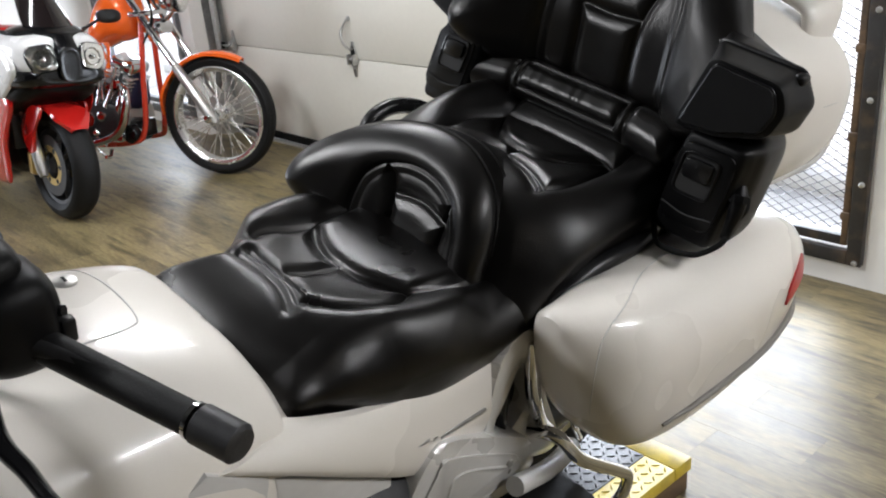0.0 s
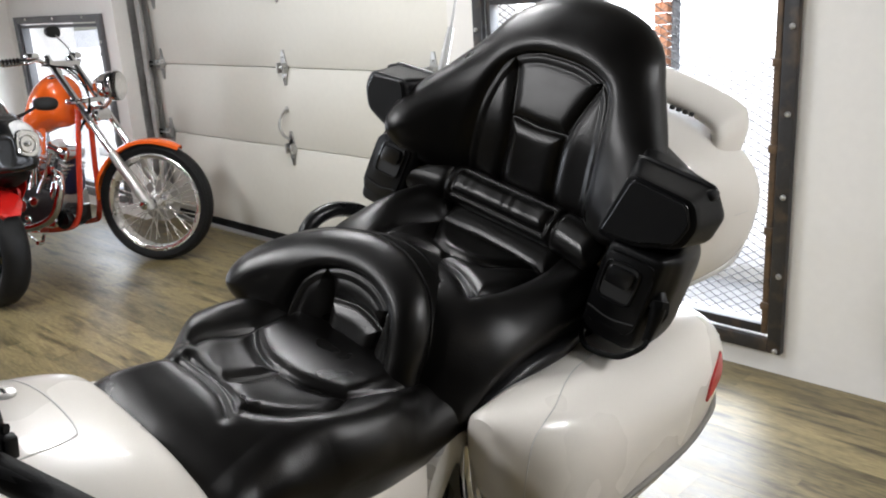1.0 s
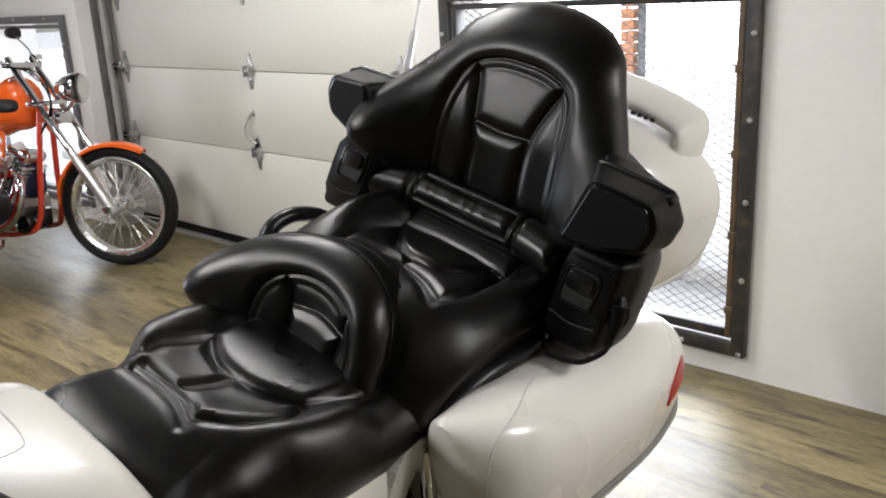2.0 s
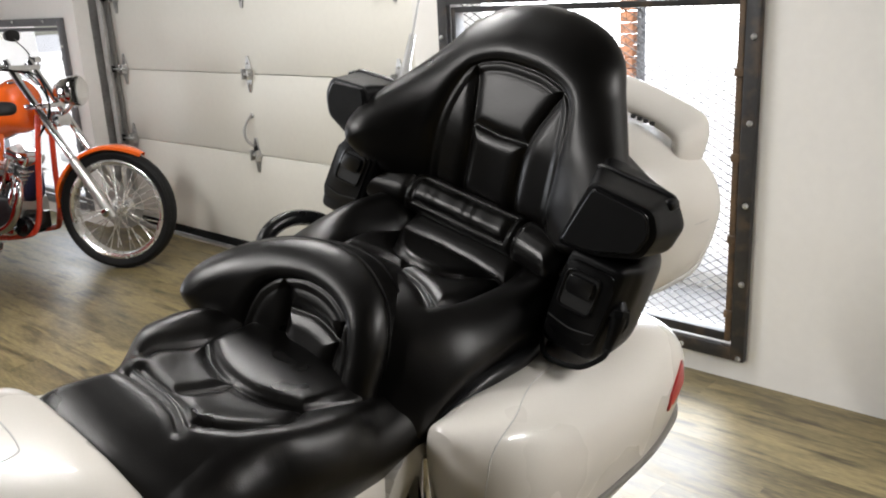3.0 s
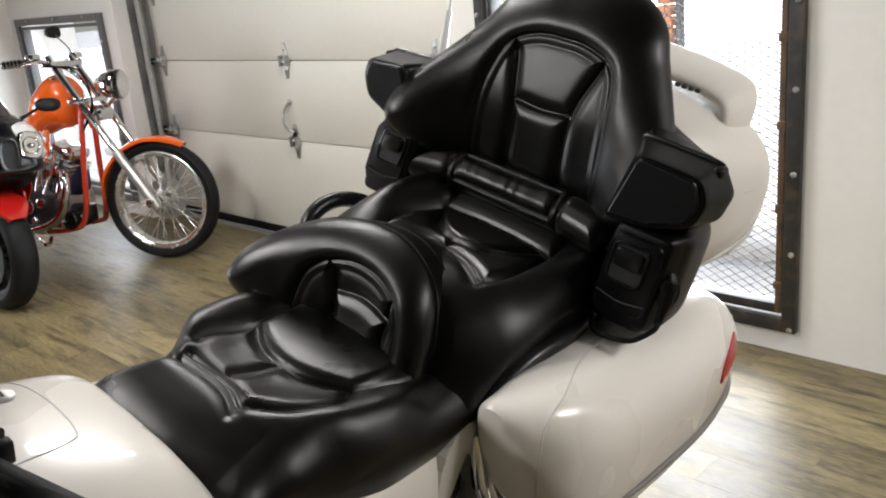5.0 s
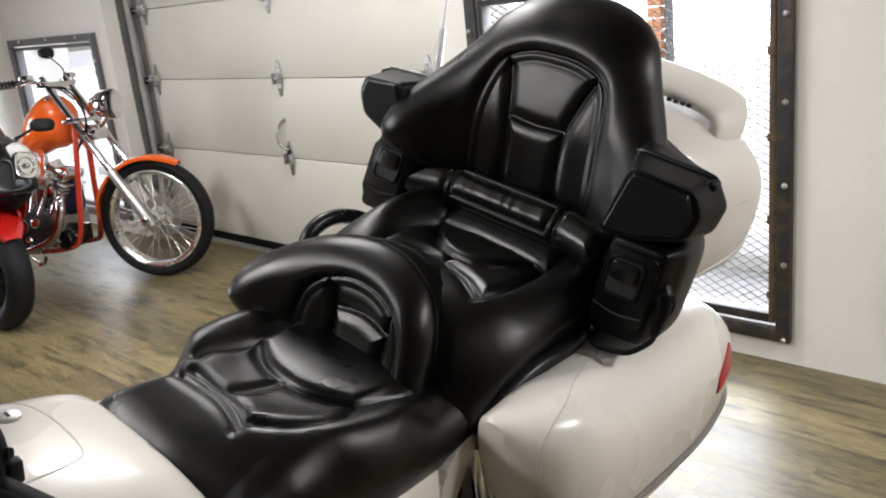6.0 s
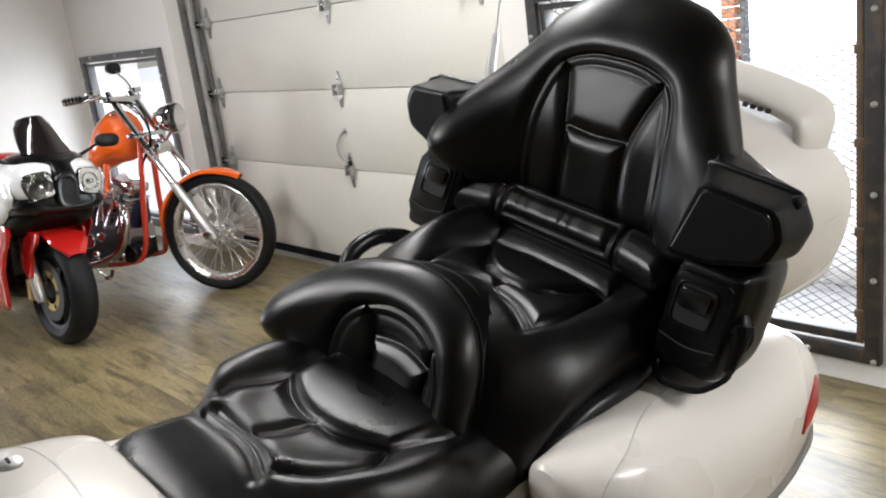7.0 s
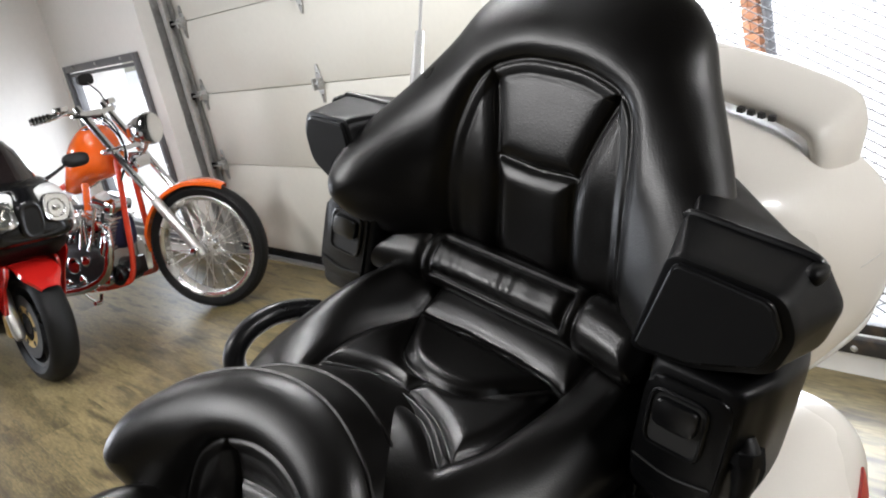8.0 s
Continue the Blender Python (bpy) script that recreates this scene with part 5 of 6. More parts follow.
# frame
R = 0.017
for name, pts in (("backbone", [(0, 0.36, 0.93), (0, 0.62, 0.86), (0, 1.0, 0.72), (0, 1.3, 0.56), (0, 1.58, 0.34)]),
                  ("down_tube", [(-0.05, 0.345, 0.90), (-0.07, 0.37, 0.6), (-0.095, 0.40, 0.28), (-0.12, 0.50, 0.20), (-0.13, 0.9, 0.19), (-0.13, 1.3, 0.22), (-0.12, 1.6, 0.325)]),
                  ("down_tube", [(0.05, 0.345, 0.90), (0.07, 0.37, 0.6), (0.095, 0.40, 0.28), (0.12, 0.50, 0.20), (0.13, 0.9, 0.19), (0.13, 1.3, 0.22), (0.12, 1.6, 0.325)]),
                  ("seat_post", [(-0.06, 0.60, 0.83), (-0.085, 0.62, 0.62), (-0.095, 0.66, 0.40), (-0.10, 0.64, 0.22)])):
    part(name, tube(pts, R if name != "seat_post" else 0.021, n=40, seg=12), FRAME_RED if name != "seat_post" else ORANGE, chop, "red-orange frame tube")
part("steering_head", tube([(0, 0.30, 0.80), (0, 0.40, 0.98)], 0.034, n=4, seg=16, smooth=False), ORANGE, chop, "orange steering head")
# tank
tank = part("fuel_tank", shell([(0.385, 0, 0.94, 0.03, 0.05, 2.2), (0.40, 0, 0.945, 0.075, 0.11, 2.3), (0.46, 0, 0.95, 0.115, 0.150, 2.4), (0.54, 0, 0.945, 0.128, 0.158, 2.4), (0.64, 0, 0.895, 0.115, 0.140, 2.3), (0.73, 0, 0.82, 0.075, 0.09, 2.1), (0.80, 0, 0.77, 0.03, 0.03, 2)], 44, 44), ORANGE, chop, "glossy orange fuel tank")
part("filler_cap", lathe([(0, 0.03), (0.012, 0.03), (0.018, 0.02)], 20, "z", (-0.05, 0.49, 1.075)), CHROME, tank, "chrome filler cap")
part("saddle", shell([(0.92, 0, 0.72, 0.06, 0.03, 2.4), (1.0, 0, 0.71, 0.12, 0.05, 2.4), (1.2, 0, 0.68, 0.15, 0.055, 2.4), (1.36, 0, 0.72, 0.14, 0.07, 2.4), (1.42, 0, 0.74, 0.08, 0.04, 2.2)], 24, 32), LEATHER, chop, "black leather solo saddle")
# engine
crank = part("crankcase", shell([(0.52, 0, 0.34, 0.07, 0.08, 3), (0.55, 0, 0.34, 0.12, 0.13, 3), (0.72, 0, 0.35, 0.14, 0.14, 3), (0.90, 0, 0.34, 0.13, 0.13, 3), (0.97, 0, 0.34, 0.08, 0.08, 3)], 24, 32), ALLOY, chop, "polished engine crankcase")
for k, (yy, tilt) in enumerate(((0.60, -24), (0.80, 24))):
    cyl = part("cylinder", lathe([(0, 0.05), (0.18, 0.05)], 20, "z"), DARK_METAL, chop, "finned engine cylinder")
    cyl.matrix_basis = pose(-0.02, yy, 0.43, -tilt, 0, 0) @ Matrix.Scale(1.18, 4)
    for q in range(9):
        part("fin", box(-0.085, 0.085, -0.078, 0.078, q * 0.020, q * 0.020 + 0.008, 0.003), RIM_METAL, cyl)
    part("rocker_box", box(-0.08, 0.08, -0.07, 0.07, 0.178, 0.245, 0.024, seg=3), CHROME, cyl, "chrome rocker box")
    for px in (-0.085, -0.075):
        part("pushrod_tube", tube([(px, (px + 0.08) * 6 - 0.02, -0.05), (px, (px + 0.08) * 3 - 0.01, 0.17)], 0.009, n=3, seg=10, smooth=False), CHROME, cyl)
part("cam_cover", lathe([(-0.165, 0.03), (-0.162, 0.075), (-0.15, 0.088), (-0.12, 0.09)], 32, "x", (0, 0.70, 0.33)), CHROME, crank, "round chrome cam cover")
part("air_cleaner", lathe([(-0.19, 0.02), (-0.185, 0.05), (-0.17, 0.062), (-0.14, 0.062), (-0.13, 0.04), (-0.06, 0.03)], 32, "x", (0, 0.70, 0.62)), CHROME, chop, "round chrome air cleaner")
for y, z, r in ((0.60, 0.38, 0.034), (0.70, 0.36, 0.052), (0.81, 0.35, 0.036), (0.66, 0.28, 0.024), (0.77, 0.27, 0.022)):
    part("cam_cover", lathe([(-0.236, 0.004), (-0.234, r * 0.55), (-0.226, r * 0.9), (-0.212, r), (-0.190, r)], 24, "x", (0, y, z)), CHROME, crank, "round chrome cam cover")
for y, lean in ((0.58, -0.05), (0.64, -0.02), (0.74, 0.03), (0.80, 0.07)):
    part("tappet_tube", tube([(-0.195, y, 0.43), (-0.175, y + lean, 0.54), (-0.15, y + 1.6 * lean, 0.66)], [0.013, 0.010, 0.010, 0.012], n=12, seg=10), CHROME, crank, "chrome tappet tube")
part("oil_filter", lathe([(-0.11, 0.01), (-0.108, 0.045), (-0.02, 0.045), (0.0, 0.03)], 24, "y", (-0.04, 0.53, 0.30)), DARK_METAL, chop, "black oil filter with a chrome end")
part("regulator", box(-0.085, 0.055, 0.425, 0.475, 0.225, 0.33, 0.012), PLASTIC_FLAT, chop, "finned black regulator")
part("tool_roll", shell([(0.43, 0.0, 0.50, 0.03, 0.06, 3), (0.45, 0.0, 0.50, 0.06, 0.10, 3), (0.52, 0.0, 0.50, 0.06, 0.11, 3), (0.545, 0.0, 0.50, 0.03, 0.06, 3)], 12, 24), NAVY, chop, "dark navy cloth bag on the frame")
for k, pts in enumerate(([(-0.05, 0.58, 0.56), (-0.12, 0.50, 0.54), (-0.16, 0.50, 0.44), (-0.17, 0.60, 0.27), (-0.175, 0.85, 0.215), (-0.175, 1.3, 0.24), (-0.175, 1.75, 0.28)],
                         [(-0.05, 0.84, 0.56), (-0.13, 0.90, 0.53), (-0.175, 0.90, 0.42), (-0.185, 0.98, 0.33), (-0.185, 1.3, 0.33), (-0.185, 1.75, 0.37)])):
    part("exhaust_pipe", tube(pts, 0.023, n=44, seg=14), CHROME, chop, "chrome exhaust pipe")
part("primary_cover", shell([(0.55, 0.17, 0.32, 0.03, 0.07, 3), (0.62, 0.18, 0.32, 0.04, 0.10, 3), (1.0, 0.18, 0.33, 0.04, 0.11, 3), (1.12, 0.17, 0.33, 0.03, 0.08, 3)], 20, 28), CHROME, chop, "chrome primary cover")
for k in range(6):
    y = 0.50 + 0.085 * k
    part("engine_pipe", tube([(-0.13, y, 0.30 + 0.03 * (k % 3)), (-0.165, y + 0.03, 0.42), (-0.12 - 0.02 * (k % 2), y - 0.02 + 0.05 * (k % 2), 0.62)], 0.010 + 0.004 * (k % 3), n=18, seg=10), CHROME if k % 2 else DARK_METAL, chop, "bright pipe on the engine")
part("engine_core", box(-0.04, 0.09, 0.60, 0.94, 0.30, 0.66, 0.03), DARK_METAL, chop, "dark engine core")
rng_engine = random.Random(3)
for k in range(14):
    y, z, x = rng_engine.uniform(0.50, 0.98), rng_engine.uniform(0.24, 0.66), -rng_engine.uniform(0.12, 0.18)
    if k % 2:
        part("engine_bolt_cover", lathe([(-0.02, 0.012), (-0.017, 0.022 + 0.01 * (k % 3)), (0.012, 0.026 + 0.01 * (k % 3))], 14, "x", (x, y, z)), CHROME, chop, "small round chrome cover")
    else:
        part("oil_line", tube([(x, y, z), (x - 0.03, y + 0.05, z - 0.06), (x, y + rng_engine.uniform(-0.1, 0.12), z - rng_engine.uniform(0.08, 0.16))], 0.008, n=12, seg=8), CHROME if k % 4 else SEAL, chop, "bright oil line")
part("cam_chest", shell([(0.50, -0.16, 0.34, 0.02, 0.06, 3), (0.53, -0.165, 0.34, 0.035, 0.10, 3), (0.70, -0.17, 0.36, 0.045, 0.12, 3), (0.88, -0.165, 0.34, 0.035, 0.10, 3), (0.92, -0.16, 0.34, 0.02, 0.06, 3)], 20, 28), DARK_METAL, crank, "dark cam chest cover")
part("oil_filter", lathe([(-0.150, 0.02), (-0.146, 0.050), (-0.135, 0.058), (0.02, 0.058), (0.03, 0.04)], 28, "x", (0, 0.485, 0.255)), SPORT_BLACK, chop, "black oil filter")
part("filter_band", lathe([(-0.10, 0.0585), (-0.10, 0.0605), (-0.07, 0.0605), (-0.07, 0.0585)], 28, "x", (0, 0.485, 0.255)), CHROME, chop, "bright clamp on the oil filter")
part("intake_horn", lathe([(-0.24, 0.03), (-0.235, 0.055), (-0.21, 0.065), (-0.17, 0.05), (-0.10, 0.04)], 24, "x", (0, 0.66, 0.60)), RIM_METAL, chop, "bright intake cover")
part("front_pipe", tube([(-0.09, 0.53, 0.56), (-0.17, 0.44, 0.52), (-0.20, 0.43, 0.42), (-0.20, 0.50, 0.29), (-0.20, 0.66, 0.22), (-0.20, 0.9, 0.20)], 0.026, n=40, seg=14), CHROME, chop, "wide chrome exhaust pipe")
part("neck_knob", lathe([(-0.03, 0.012), (-0.028, 0.03), (0.02, 0.036), (0.03, 0.02)], 18, "x", (-0.07, 0.50, 0.70)), SPORT_WHITE, chop, "pale round ignition switch")
part("gearbox", box(-0.09, 0.09, 0.98, 1.18, 0.24, 0.42, 0.03, seg=3), ALLOY, chop)
part("oil_tank", shell([(1.05, 0, 0.52, 0.10, 0.09, 3), (1.1, 0, 0.52, 0.13, 0.11, 3), (1.28, 0, 0.52, 0.13, 0.11, 3), (1.32, 0, 0.52, 0.10, 0.09, 3)], 14, 28), ORANGE, chop, "orange oil tank")
part("kick_foot", tube([(-0.16, 0.62, 0.16), (-0.20, 0.60, 0.13), (-0.24, 0.60, 0.135)], 0.012, n=8), CHROME, chop, "chrome footpeg")
# lamp, bars and mirrors
lamp = part("headlamp", lathe([(0.12, 0.012), (0.10, 0.05), (0.05, 0.075), (0.0, 0.086), (-0.025, 0.090), (-0.035, 0.086)], 32, "y", (0, 0.125, 1.03)), CHROME, chop, "round chrome headlamp")
part("lamp_reflector", lathe([(-0.0355, 0.08), (-0.037, 0.05), (-0.038, 0.01)], 28, "y", (0, 0.125, 1.03)), BULB, lamp)
part("lamp_glass", lathe([(-0.039, 0.083), (-0.050, 0.06), (-0.056, 0.02), (-0.057, 0.003)], 28, "y", (0, 0.125, 1.03)), LENS, lamp)
part("lamp_bracket", tube([(0, 0.14, 0.96), (0, 0.20, 0.91), (0, 0.29, 0.91)], 0.012, n=8), CHROME, lamp)
part("horn_plate", box(-0.06, 0.06, 0.20, 0.30, 0.83, 0.90, 0.02), CHROME, chop, "chrome horn cover")
bar = [(-0.275, 0.630, 1.180), (-0.225, 0.580, 1.185), (-0.16, 0.505, 1.19), (-0.08, 0.455, 1.165), (0, 0.445, 1.155), (0.08, 0.455, 1.165), (0.16, 0.505, 1.19), (0.225, 0.580, 1.185), (0.275, 0.630, 1.180)]
bars = part("handlebar", tube(bar, 0.013, n=60, seg=12), CHROME, chop, "chrome pull-back handlebar")
for s in (-1, 1):
    part("riser", tube([(s * 0.05, 0.44, 1.10), (s * 0.05, 0.45, 1.16)], 0.018, n=3, seg=12, smooth=False), CHROME, bars)
    grip = part("grip", tube([(s * 0.205, 0.560, 1.186), (s * 0.285, 0.640, 1.179)], [0.020, 0.021, 0.021, 0.018], n=10, seg=14, smooth=False), CHROME, bars, "ribbed chrome grip")
    for k in range(5):
        f = 0.15 + k * 0.17
        c = Vector((s * 0.205, 0.560, 1.186)).lerp(Vector((s * 0.285, 0.640, 1.179)), f)
        d = Vector((s * 0.08, 0.08, -0.007)).normalized()
        part("grip_ring", tube([c - d * 0.005, c + d * 0.005], 0.0235, n=2, seg=14, smooth=False), SEAL, grip)
    part("master_cylinder", box(*sorted((s * 0.15, s * 0.21)), 0.475, 0.54, 1.195, 1.23, 0.01), CHROME, bars)
    part("lever", tube([(s * 0.17, 0.475, 1.19), (s * 0.24, 0.51, 1.175), (s * 0.31, 0.59, 1.165)], 0.007, n=14), CHROME, bars)
    if s > 0:
        mir = part("mirror", shell([(0.695, 0.26, 1.36, 0.045, 0.025, 2.5), (0.70, 0.26, 1.36, 0.06, 0.036, 2.6), (0.73, 0.26, 1.36, 0.05, 0.03, 2.5)], 8, 24), PLASTIC_FLAT, chop, "small black mirror")
        part("mirror_stem", tube([(0.19, 0.53, 1.215), (0.21, 0.58, 1.27), (0.25, 0.69, 1.34)], 0.006, n=12, seg=8), CHROME, mir)
for k in range(3):
    part("cable", tube([(-0.08 - 0.03 * k, 0.47, 1.16), (-0.14, 0.30 - 0.03 * k, 1.12), (-0.11, 0.21, 0.98 - 0.03 * k), (-0.06, 0.34, 0.78)], 0.005, n=20, seg=6), SEAL if k else CHROME, chop)

# ---- the sport motorcycle ----
SPORT = pose(-4.50, 1.62, 0, 0, 0, 93) @ pose(0, 0, 0, 0, 6, 0)
sport = thing("sport_motorcycle", "red, silver and black sport motorcycle with twin headlamps", "motorcycle", SPORT)
SR = 0.297


def cast_wheel(y, r, w, steer, gold):
    tyre = part("wheel", lathe([(-w * 0.38, r * 0.70), (-w * 0.5, r * 0.80), (-w * 0.44, r * 0.91), (-w * 0.25, r * 0.98), (0, r), (w * 0.25, r * 0.98), (w * 0.44, r * 0.91), (w * 0.5, r * 0.80), (w * 0.38, r * 0.70)], 64, "x", closed=True), RUBBER, sport, "wide black tyre with worn tread")
    tyre.matrix_basis = Matrix.Translation((0, y, r)) @ Matrix.Rotation(radians(steer), 4, "Z")
    bm = lathe([(-w * 0.37, r * 0.71), (-w * 0.34, r * 0.64), (w * 0.34, r * 0.64), (w * 0.37, r * 0.71)], 48, "x", closed=True)
    merge(bm, lathe([(-0.06, 0.04), (0.06, 0.04)], 20, "x"))
    for k in range(3):
        a = 2 * math.pi * k / 3 + 0.4
        merge(bm, tube([(0, math.cos(a) * 0.03, math.sin(a) * 0.03), (0, math.cos(a) * r * 0.66, math.sin(a) * r * 0.66)], [0.026, 0.018, 0.024], n=6, seg=8, smooth=False))
    part("rim", bm, DARK_METAL, tyre, "dark cast rim")
    for s in (-1, 1):
        part("brake_disc", lathe([(s * 0.062, r * 0.36), (s * 0.062, r * 0.54), (s * 0.066, r * 0.54), (s * 0.066, r * 0.36)], 44, "x", closed=True), DARK_METAL, tyre, "steel brake disc")
        bm = lathe([(s * 0.060, r * 0.24), (s * 0.060, r * 0.37), (s * 0.0655, r * 0.37), (s * 0.0655, r * 0.24)], 32, "x", closed=True)
        part("disc_carrier", bm, gold, tyre, "gold brake disc carrier")
        for k in range(6):
            a = 2 * math.pi * k / 6
            part("carrier_hole", lathe([(s * 0.0656, 0.014), (s * 0.0668, 0.014)], 12, "x", (0, math.cos(a) * r * 0.305, math.sin(a) * r * 0.305)), SEAM_DARK, tyre)
    return tyre


cast_wheel(0.0, SR, 0.14, 3, GOLD)
cast_wheel(1.38, 0.305, 0.18, 0, GOLD)
tilt = Vector((0, 0.42, 0.90)).normalized()
for s in (-1, 1):
    base = Vector((s * 0.105, 0.02, 0.27))
    leg = part("fork_leg", tube([base - tilt * 0.03, base, base + tilt * 0.22, base + tilt * 0.24, base + tilt * 0.5], [0.02, 0.030, 0.030, 0.026, 0.026], n=14, seg=14, smooth=False), ALLOY, sport, "silver fork leg")
    part("caliper", box(*sorted((s * 0.078, s * 0.13)), 0.085, 0.15, 0.24, 0.36, 0.014, seg=3), GOLD if s < 0 else ALLOY, leg, "gold brake caliper")
    part("brake_hose", tube([(s * 0.11, 0.11, 0.36), (s * 0.13, 0.08, 0.48), (s * 0.10, 0.18, 0.64)], 0.006, n=14, seg=6), SEAL, leg)
guard(sport, 0.0, SR, 0.325, 0.095, radians(140), radians(20), SPORT_RED, "red front mudguard", 3)
for s in (-1, 1):
    part("guard_wing", slab(list(map(tuple, spline([(0.04, 0.37), (0.11, 0.38), (0.15, 0.50), (0.08, 0.60), (-0.08, 0.62), (-0.09, 0.57), (-0.02, 0.50)], 30, closed=True))), 0.120, 0.136, lambda a, b, h, s=s: (s * (h - 0.10 * max(0, b - 0.50)), a, b), 0.006), SPORT_RED, sport, "red mudguard side")
nose = part("nose_fairing", shell([(-0.225, 0, 0.845, 0.06, 0.04, 2.6), (-0.215, 0, 0.85, 0.15, 0.085, 3.2), (-0.17, 0, 0.86, 0.195, 0.108, 3.2), (-0.06, 0, 0.868, 0.225, 0.120, 2.8), (0.12, 0, 0.86, 0.24, 0.135, 2.8), (0.32, 0, 0.82, 0.245, 0.15, 2.8), (0.40, 0, 0.80, 0.23, 0.14, 2.8)], 40, 52), SPORT_WHITE, sport, "silver-white nose fairing")
part("nose_panel", shell([(-0.262, 0, 0.82, 0.03, 0.06, 2.8), (-0.258, 0, 0.83, 0.056, 0.085, 3.4), (-0.20, 0, 0.865, 0.066, 0.105, 3.4), (-0.165, 0, 0.905, 0.12, 0.075, 3), (-0.10, 0, 0.94, 0.165, 0.060, 2.6), (0.0, 0, 0.955, 0.185, 0.060, 2.6), (0.10, 0, 0.95, 0.18, 0.06, 2.6)], 26, 36), SPORT_BLACK, nose, "gloss black centre panel")
part("air_intake", shell([(-0.15, 0, 0.735, 0.08, 0.02, 3), (-0.135, 0, 0.730, 0.15, 0.05, 3.2), (-0.03, 0, 0.70, 0.205, 0.075, 3.2), (0.12, 0, 0.66, 0.22, 0.09, 3), (0.3, 0, 0.62, 0.2, 0.10, 3)], 24, 40), PLASTIC, nose, "black lower nose with the air intake")
part("chin", shell([(-0.236, 0, 0.772, 0.10, 0.022, 3), (-0.228, 0, 0.770, 0.165, 0.042, 3.2), (-0.15, 0, 0.762, 0.212, 0.058, 3.2), (0.0, 0, 0.745, 0.236, 0.06, 3), (0.10, 0, 0.73, 0.22, 0.05, 3)], 22, 40), SPORT_BLACK, nose, "black chin under the headlamps")
for s in (-1, 1):
    m = Matrix.Translation((s * 0.118, -0.222, 0.855)) @ Matrix.Rotation(radians(s * 16), 4, "Z") @ Matrix.Rotation(radians(-10), 4, "X") @ Matrix.Rotation(radians(s * 10), 4, "Y")
    rim = list(map(tuple, spline([(s * -0.058, 0.052), (s * 0.0, 0.070), (s * 0.064, 0.060), (s * 0.074, 0.0), (s * 0.052, -0.054), (s * 0.0, -0.064), (s * -0.056, -0.046)], 36, closed=True)))
    bowl = part("headlamp", slab(rim, -0.04, 0.008, lambda a, b, h: m @ Vector((a, -h, b)), 0.004), SPORT_BLACK, nose, "large clear headlamp")
    part("lamp_backing", slab([(a * 0.93, b * 0.93) for a, b in rim], 0.008, 0.012, lambda a, b, h: m @ Vector((a, -h, b)), 0.002), BULB, bowl)
    part("lamp_bowl", lathe([(0, 0.046), (-0.008, 0.044), (0.000, 0.038), (0.002, 0.012)], 28, "y"), BULB, bowl).matrix_basis = m @ pose(0, -0.0125, 0)
    part("bulb_shield", lathe([(0, 0.014), (-0.012, 0.013), (-0.016, 0.006)], 16, "y"), CHROME, bowl).matrix_basis = m @ pose(0, -0.016, 0)
    part("lamp_lens", slab(rim, 0.031, 0.034, lambda a, b, h: m @ Vector((a, -h, b)), 0.002), LENS, bowl, "clear lamp lens")
    part("upper_fairing", cushion([(-0.14, 0.80), (-0.04, 0.90), (0.14, 0.93), (0.36, 0.86), (0.44, 0.76), (0.30, 0.71), (0.12, 0.65), (0.02, 0.68)], lambda a, b, h, s=s: (s * (0.222 + h), a, b), front=0.022, back=0.02, edge=0.05, around=60, rings=12), SPORT_WHITE, sport, "silver-white upper side fairing")
    for q in range(4):
        part("script_bar", box(*sorted((s * 0.2425, s * 0.246)), 0.02 + q * 0.045, 0.055 + q * 0.045, 0.765 - q * 0.008, 0.785 - q * 0.008), LETTER, sport, "grey lettering as a plain bar")
# screen: a curved shield
rings = []
for k in range(18):
    f = k / 17
    w = 0.124 * (1 - 0.34 * f ** 1.6 - 0.22 * max(0, f - 0.8) ** 0.5)
    yc, zc = -0.13 + 0.20 * f, 0.965 + 0.245 * f - 0.02 * f * f
    row = [(0.012 + w * math.sin(a), yc + 0.15 * (1 - math.cos(a)) * (1 - 0.2 * f), zc + (0.05 * (1 - f) - 0.03 * f) * (1 - math.cos(a))) for a in np.linspace(-1.4, 1.4, 18)]
    rings.append(row + [(x * 0.97, y + 0.006, z - 0.002) for x, y, z in row[::-1]])
bm = bmesh.new()
skin(bm, rings)
part("windscreen", bm, SMOKE, sport, "dark smoked windscreen")
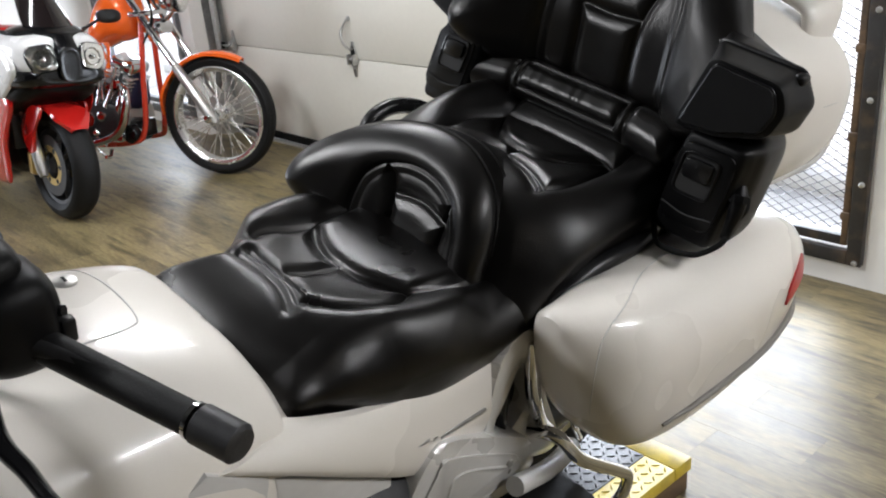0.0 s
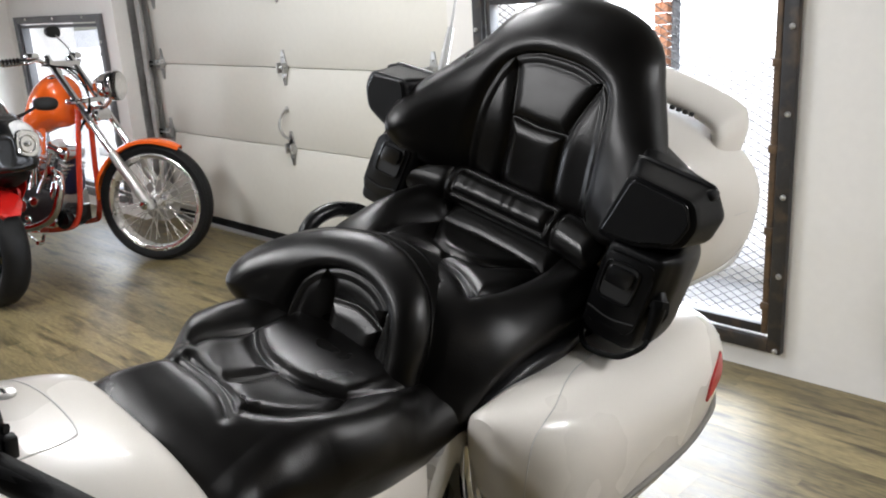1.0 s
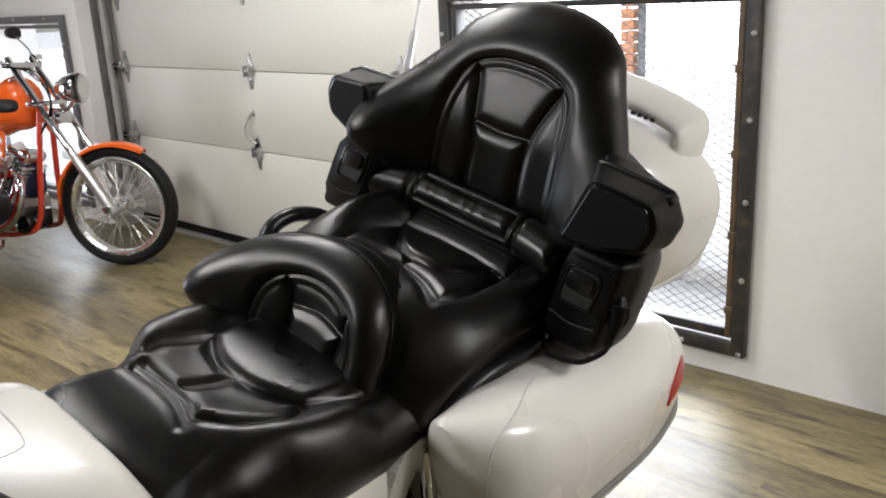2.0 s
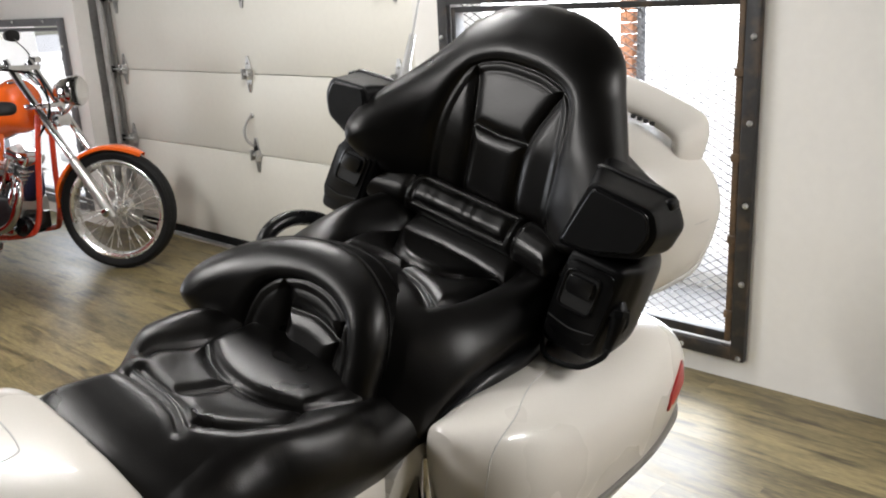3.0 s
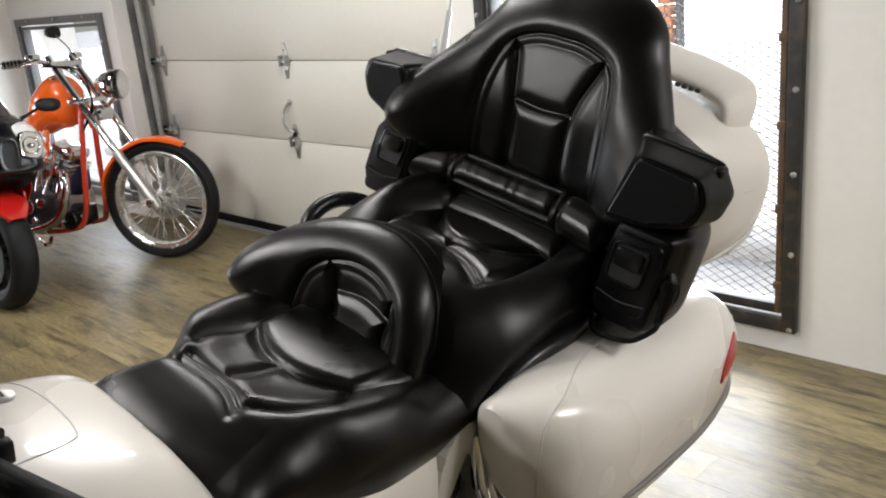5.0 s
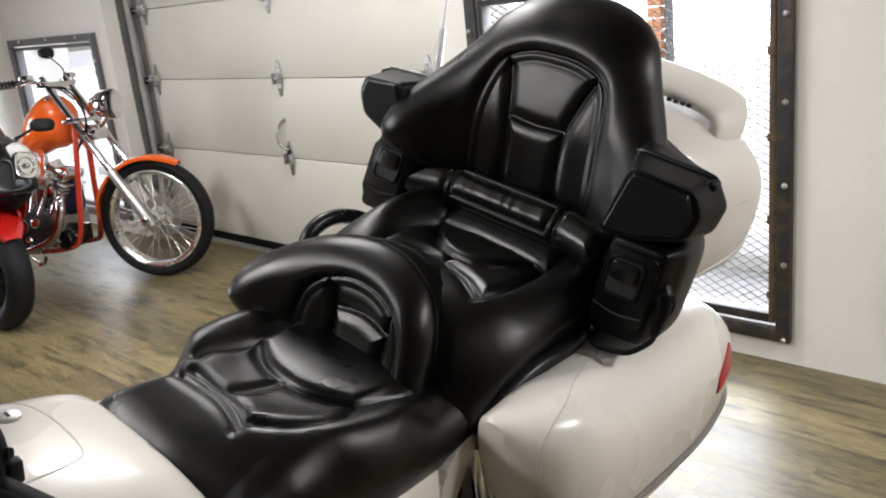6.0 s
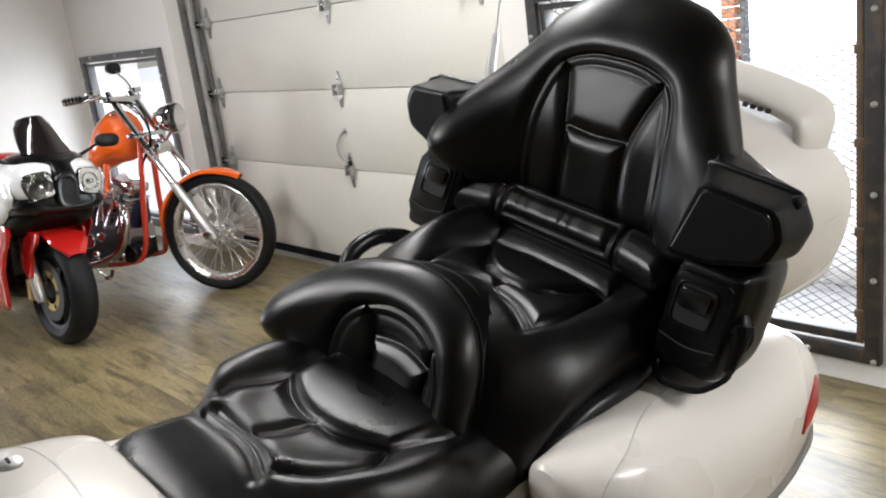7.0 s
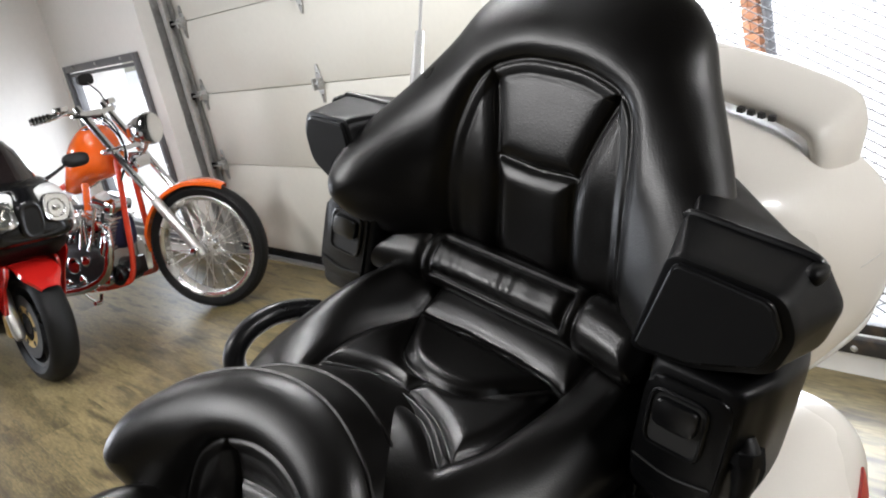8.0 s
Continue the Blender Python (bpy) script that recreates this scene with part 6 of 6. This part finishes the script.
for s in (-1, 1):
    mir = part("mirror", shell([(0.045, s * 0.365, 1.035, 0.045, 0.022, 2.4), (0.055, s * 0.365, 1.035, 0.066, 0.036, 2.6), (0.09, s * 0.365, 1.035, 0.06, 0.032, 2.6), (0.10, s * 0.365, 1.035, 0.03, 0.016, 2.4)], 12, 28), PLASTIC_FLAT, sport, "black wing mirror")
    part("mirror_stem", tube([(s * 0.16, 0.0, 0.965), (s * 0.22, 0.02, 0.985), (s * 0.31, 0.06, 1.02)], [0.014, 0.009, 0.008], n=12, seg=8), PLASTIC_FLAT, mir)
    lowf = spline([(0.02, 0.62), (0.14, 0.70), (0.42, 0.66), (0.70, 0.52), (0.86, 0.30), (0.80, 0.18), (0.40, 0.16), (0.26, 0.20), (0.20, 0.36), (0.12, 0.50)], 60, closed=True)
    part("side_fairing", cushion([tuple(p) for p in lowf[::3]], lambda a, b, h, s=s: (s * (0.205 + h - 0.12 * max(0, 0.4 - b)), a, b), front=0.02, back=0.015, edge=0.05, around=90, rings=14), SPORT_RED, sport, "bright red side fairing")
    part("side_stripe", slab([(0.24, 0.60), (0.62, 0.50), (0.66, 0.44), (0.30, 0.52)], 0.2255, 0.2275, lambda a, b, h, s=s: (s * h, a, b)), SPORT_BLACK, sport, "black fairing stripe")
part("radiator", box(-0.15, 0.15, 0.24, 0.30, 0.36, 0.62, 0.01), DARK_METAL, sport)
part("engine", shell([(0.30, 0, 0.40, 0.12, 0.16, 3), (0.4, 0, 0.40, 0.17, 0.20, 3), (0.75, 0, 0.40, 0.17, 0.19, 3), (0.9, 0, 0.38, 0.1, 0.13, 3)], 16, 28), DARK_METAL, sport, "dark engine block")
part("fuel_tank", shell([(0.36, 0, 0.86, 0.06, 0.05, 2.4), (0.42, 0, 0.87, 0.13, 0.09, 2.4), (0.58, 0, 0.88, 0.16, 0.11, 2.4), (0.78, 0, 0.83, 0.12, 0.09, 2.4), (0.86, 0, 0.79, 0.06, 0.04, 2.2)], 26, 34), SPORT_RED, sport, "red fuel tank")
part("seat", shell([(0.84, 0, 0.77, 0.08, 0.03, 2.6), (0.92, 0, 0.77, 0.13, 0.04, 2.6), (1.15, 0, 0.80, 0.13, 0.05, 2.6), (1.25, 0, 0.86, 0.10, 0.05, 2.6)], 16, 28), LEATHER_SMOOTH, sport, "black seat")
part("tail", shell([(1.0, 0, 0.72, 0.11, 0.05, 2.6), (1.2, 0, 0.78, 0.13, 0.07, 2.6), (1.5, 0, 0.88, 0.09, 0.06, 2.4), (1.62, 0, 0.91, 0.03, 0.02, 2.2)], 18, 28), SPORT_RED, sport, "red tail fairing")
part("swingarm", tube([(0.11, 0.9, 0.36), (0.12, 1.15, 0.32), (0.11, 1.38, 0.305)], 0.028, n=8), ALLOY, sport)
part("clip_on_bar", tube([(-0.34, 0.42, 0.90), (-0.2, 0.33, 0.93), (0.2, 0.33, 0.93), (0.34, 0.42, 0.90)], 0.013, n=16), PLASTIC_FLAT, sport)
part("side_stand", tube([(0.12, 0.72, 0.22), (0.20, 0.70, 0.10), (0.26, 0.68, 0.03)], 0.011, n=8), DARK_METAL, sport)

# ---- floor planks ----
def plank_mesh(length, width):
    bm = box(0, length, 0, width, -0.004, 0.0, 0.0)
    top = [e for e in bm.edges if all(abs(v.co.z) < 1e-6 for v in e.verts)]
    bmesh.ops.bevel(bm, geom=top, offset=0.0002, segments=1, affect="EDGES")
    me = bpy.data.meshes.new("plank")
    bm.to_mesh(me)
    bm.free()
    me.materials.append(PLANK)
    return me


floor = tagged(part("floor", box(X0 - 0.2, X1 + 0.2, Y0 - 0.2, 3.42, -0.12, -0.0042), UNDERFLOOR, smooth=False),
               "oak-look vinyl plank floor with a worn sheen", "floor", kind="structure")
made_planks = {}
rest = bmesh.new()
rng_floor = random.Random(7)
width, length = 0.152, 1.22
for r in range(int((Y1 - Y0) / width) + 1):
    y = Y0 + r * width
    wdt = min(width, Y1 - y) - 0.0001
    if wdt < 0.01:
        continue
    x = X0 - rng_floor.choice((0.15, 0.4, 0.61, 0.85, 1.05))
    while x < X1:
        a, b = max(x, X0), min(x + length, X1)
        x += length
        if b - a < 0.02:
            continue
        near = y > -0.75 and a < 0.9
        size = (round(b - a - 0.0001, 4), round(wdt, 4))
        if near:
            me = made_planks.setdefault(size, None) or plank_mesh(*size)
            made_planks[size] = me
            ob = new("plank", me)
            ob.location = (a, y, 0)
            ob.parent = floor
        else:
            box(a, a + size[0], y, y + size[1], -0.004, 0.0, bm=rest)
far_planks = part("far_planks", rest, PLANK, floor, smooth=False)
tagged(far_planks, "oak-look vinyl planks", kind="stuff")
for a, b in ((-5.53, -2.64),):
    tagged(part("door_sill", box(a, b, 3.2, 3.42, -0.0041, -0.001), GROUND, smooth=False), "concrete sill under the garage door", "sill", kind="structure")
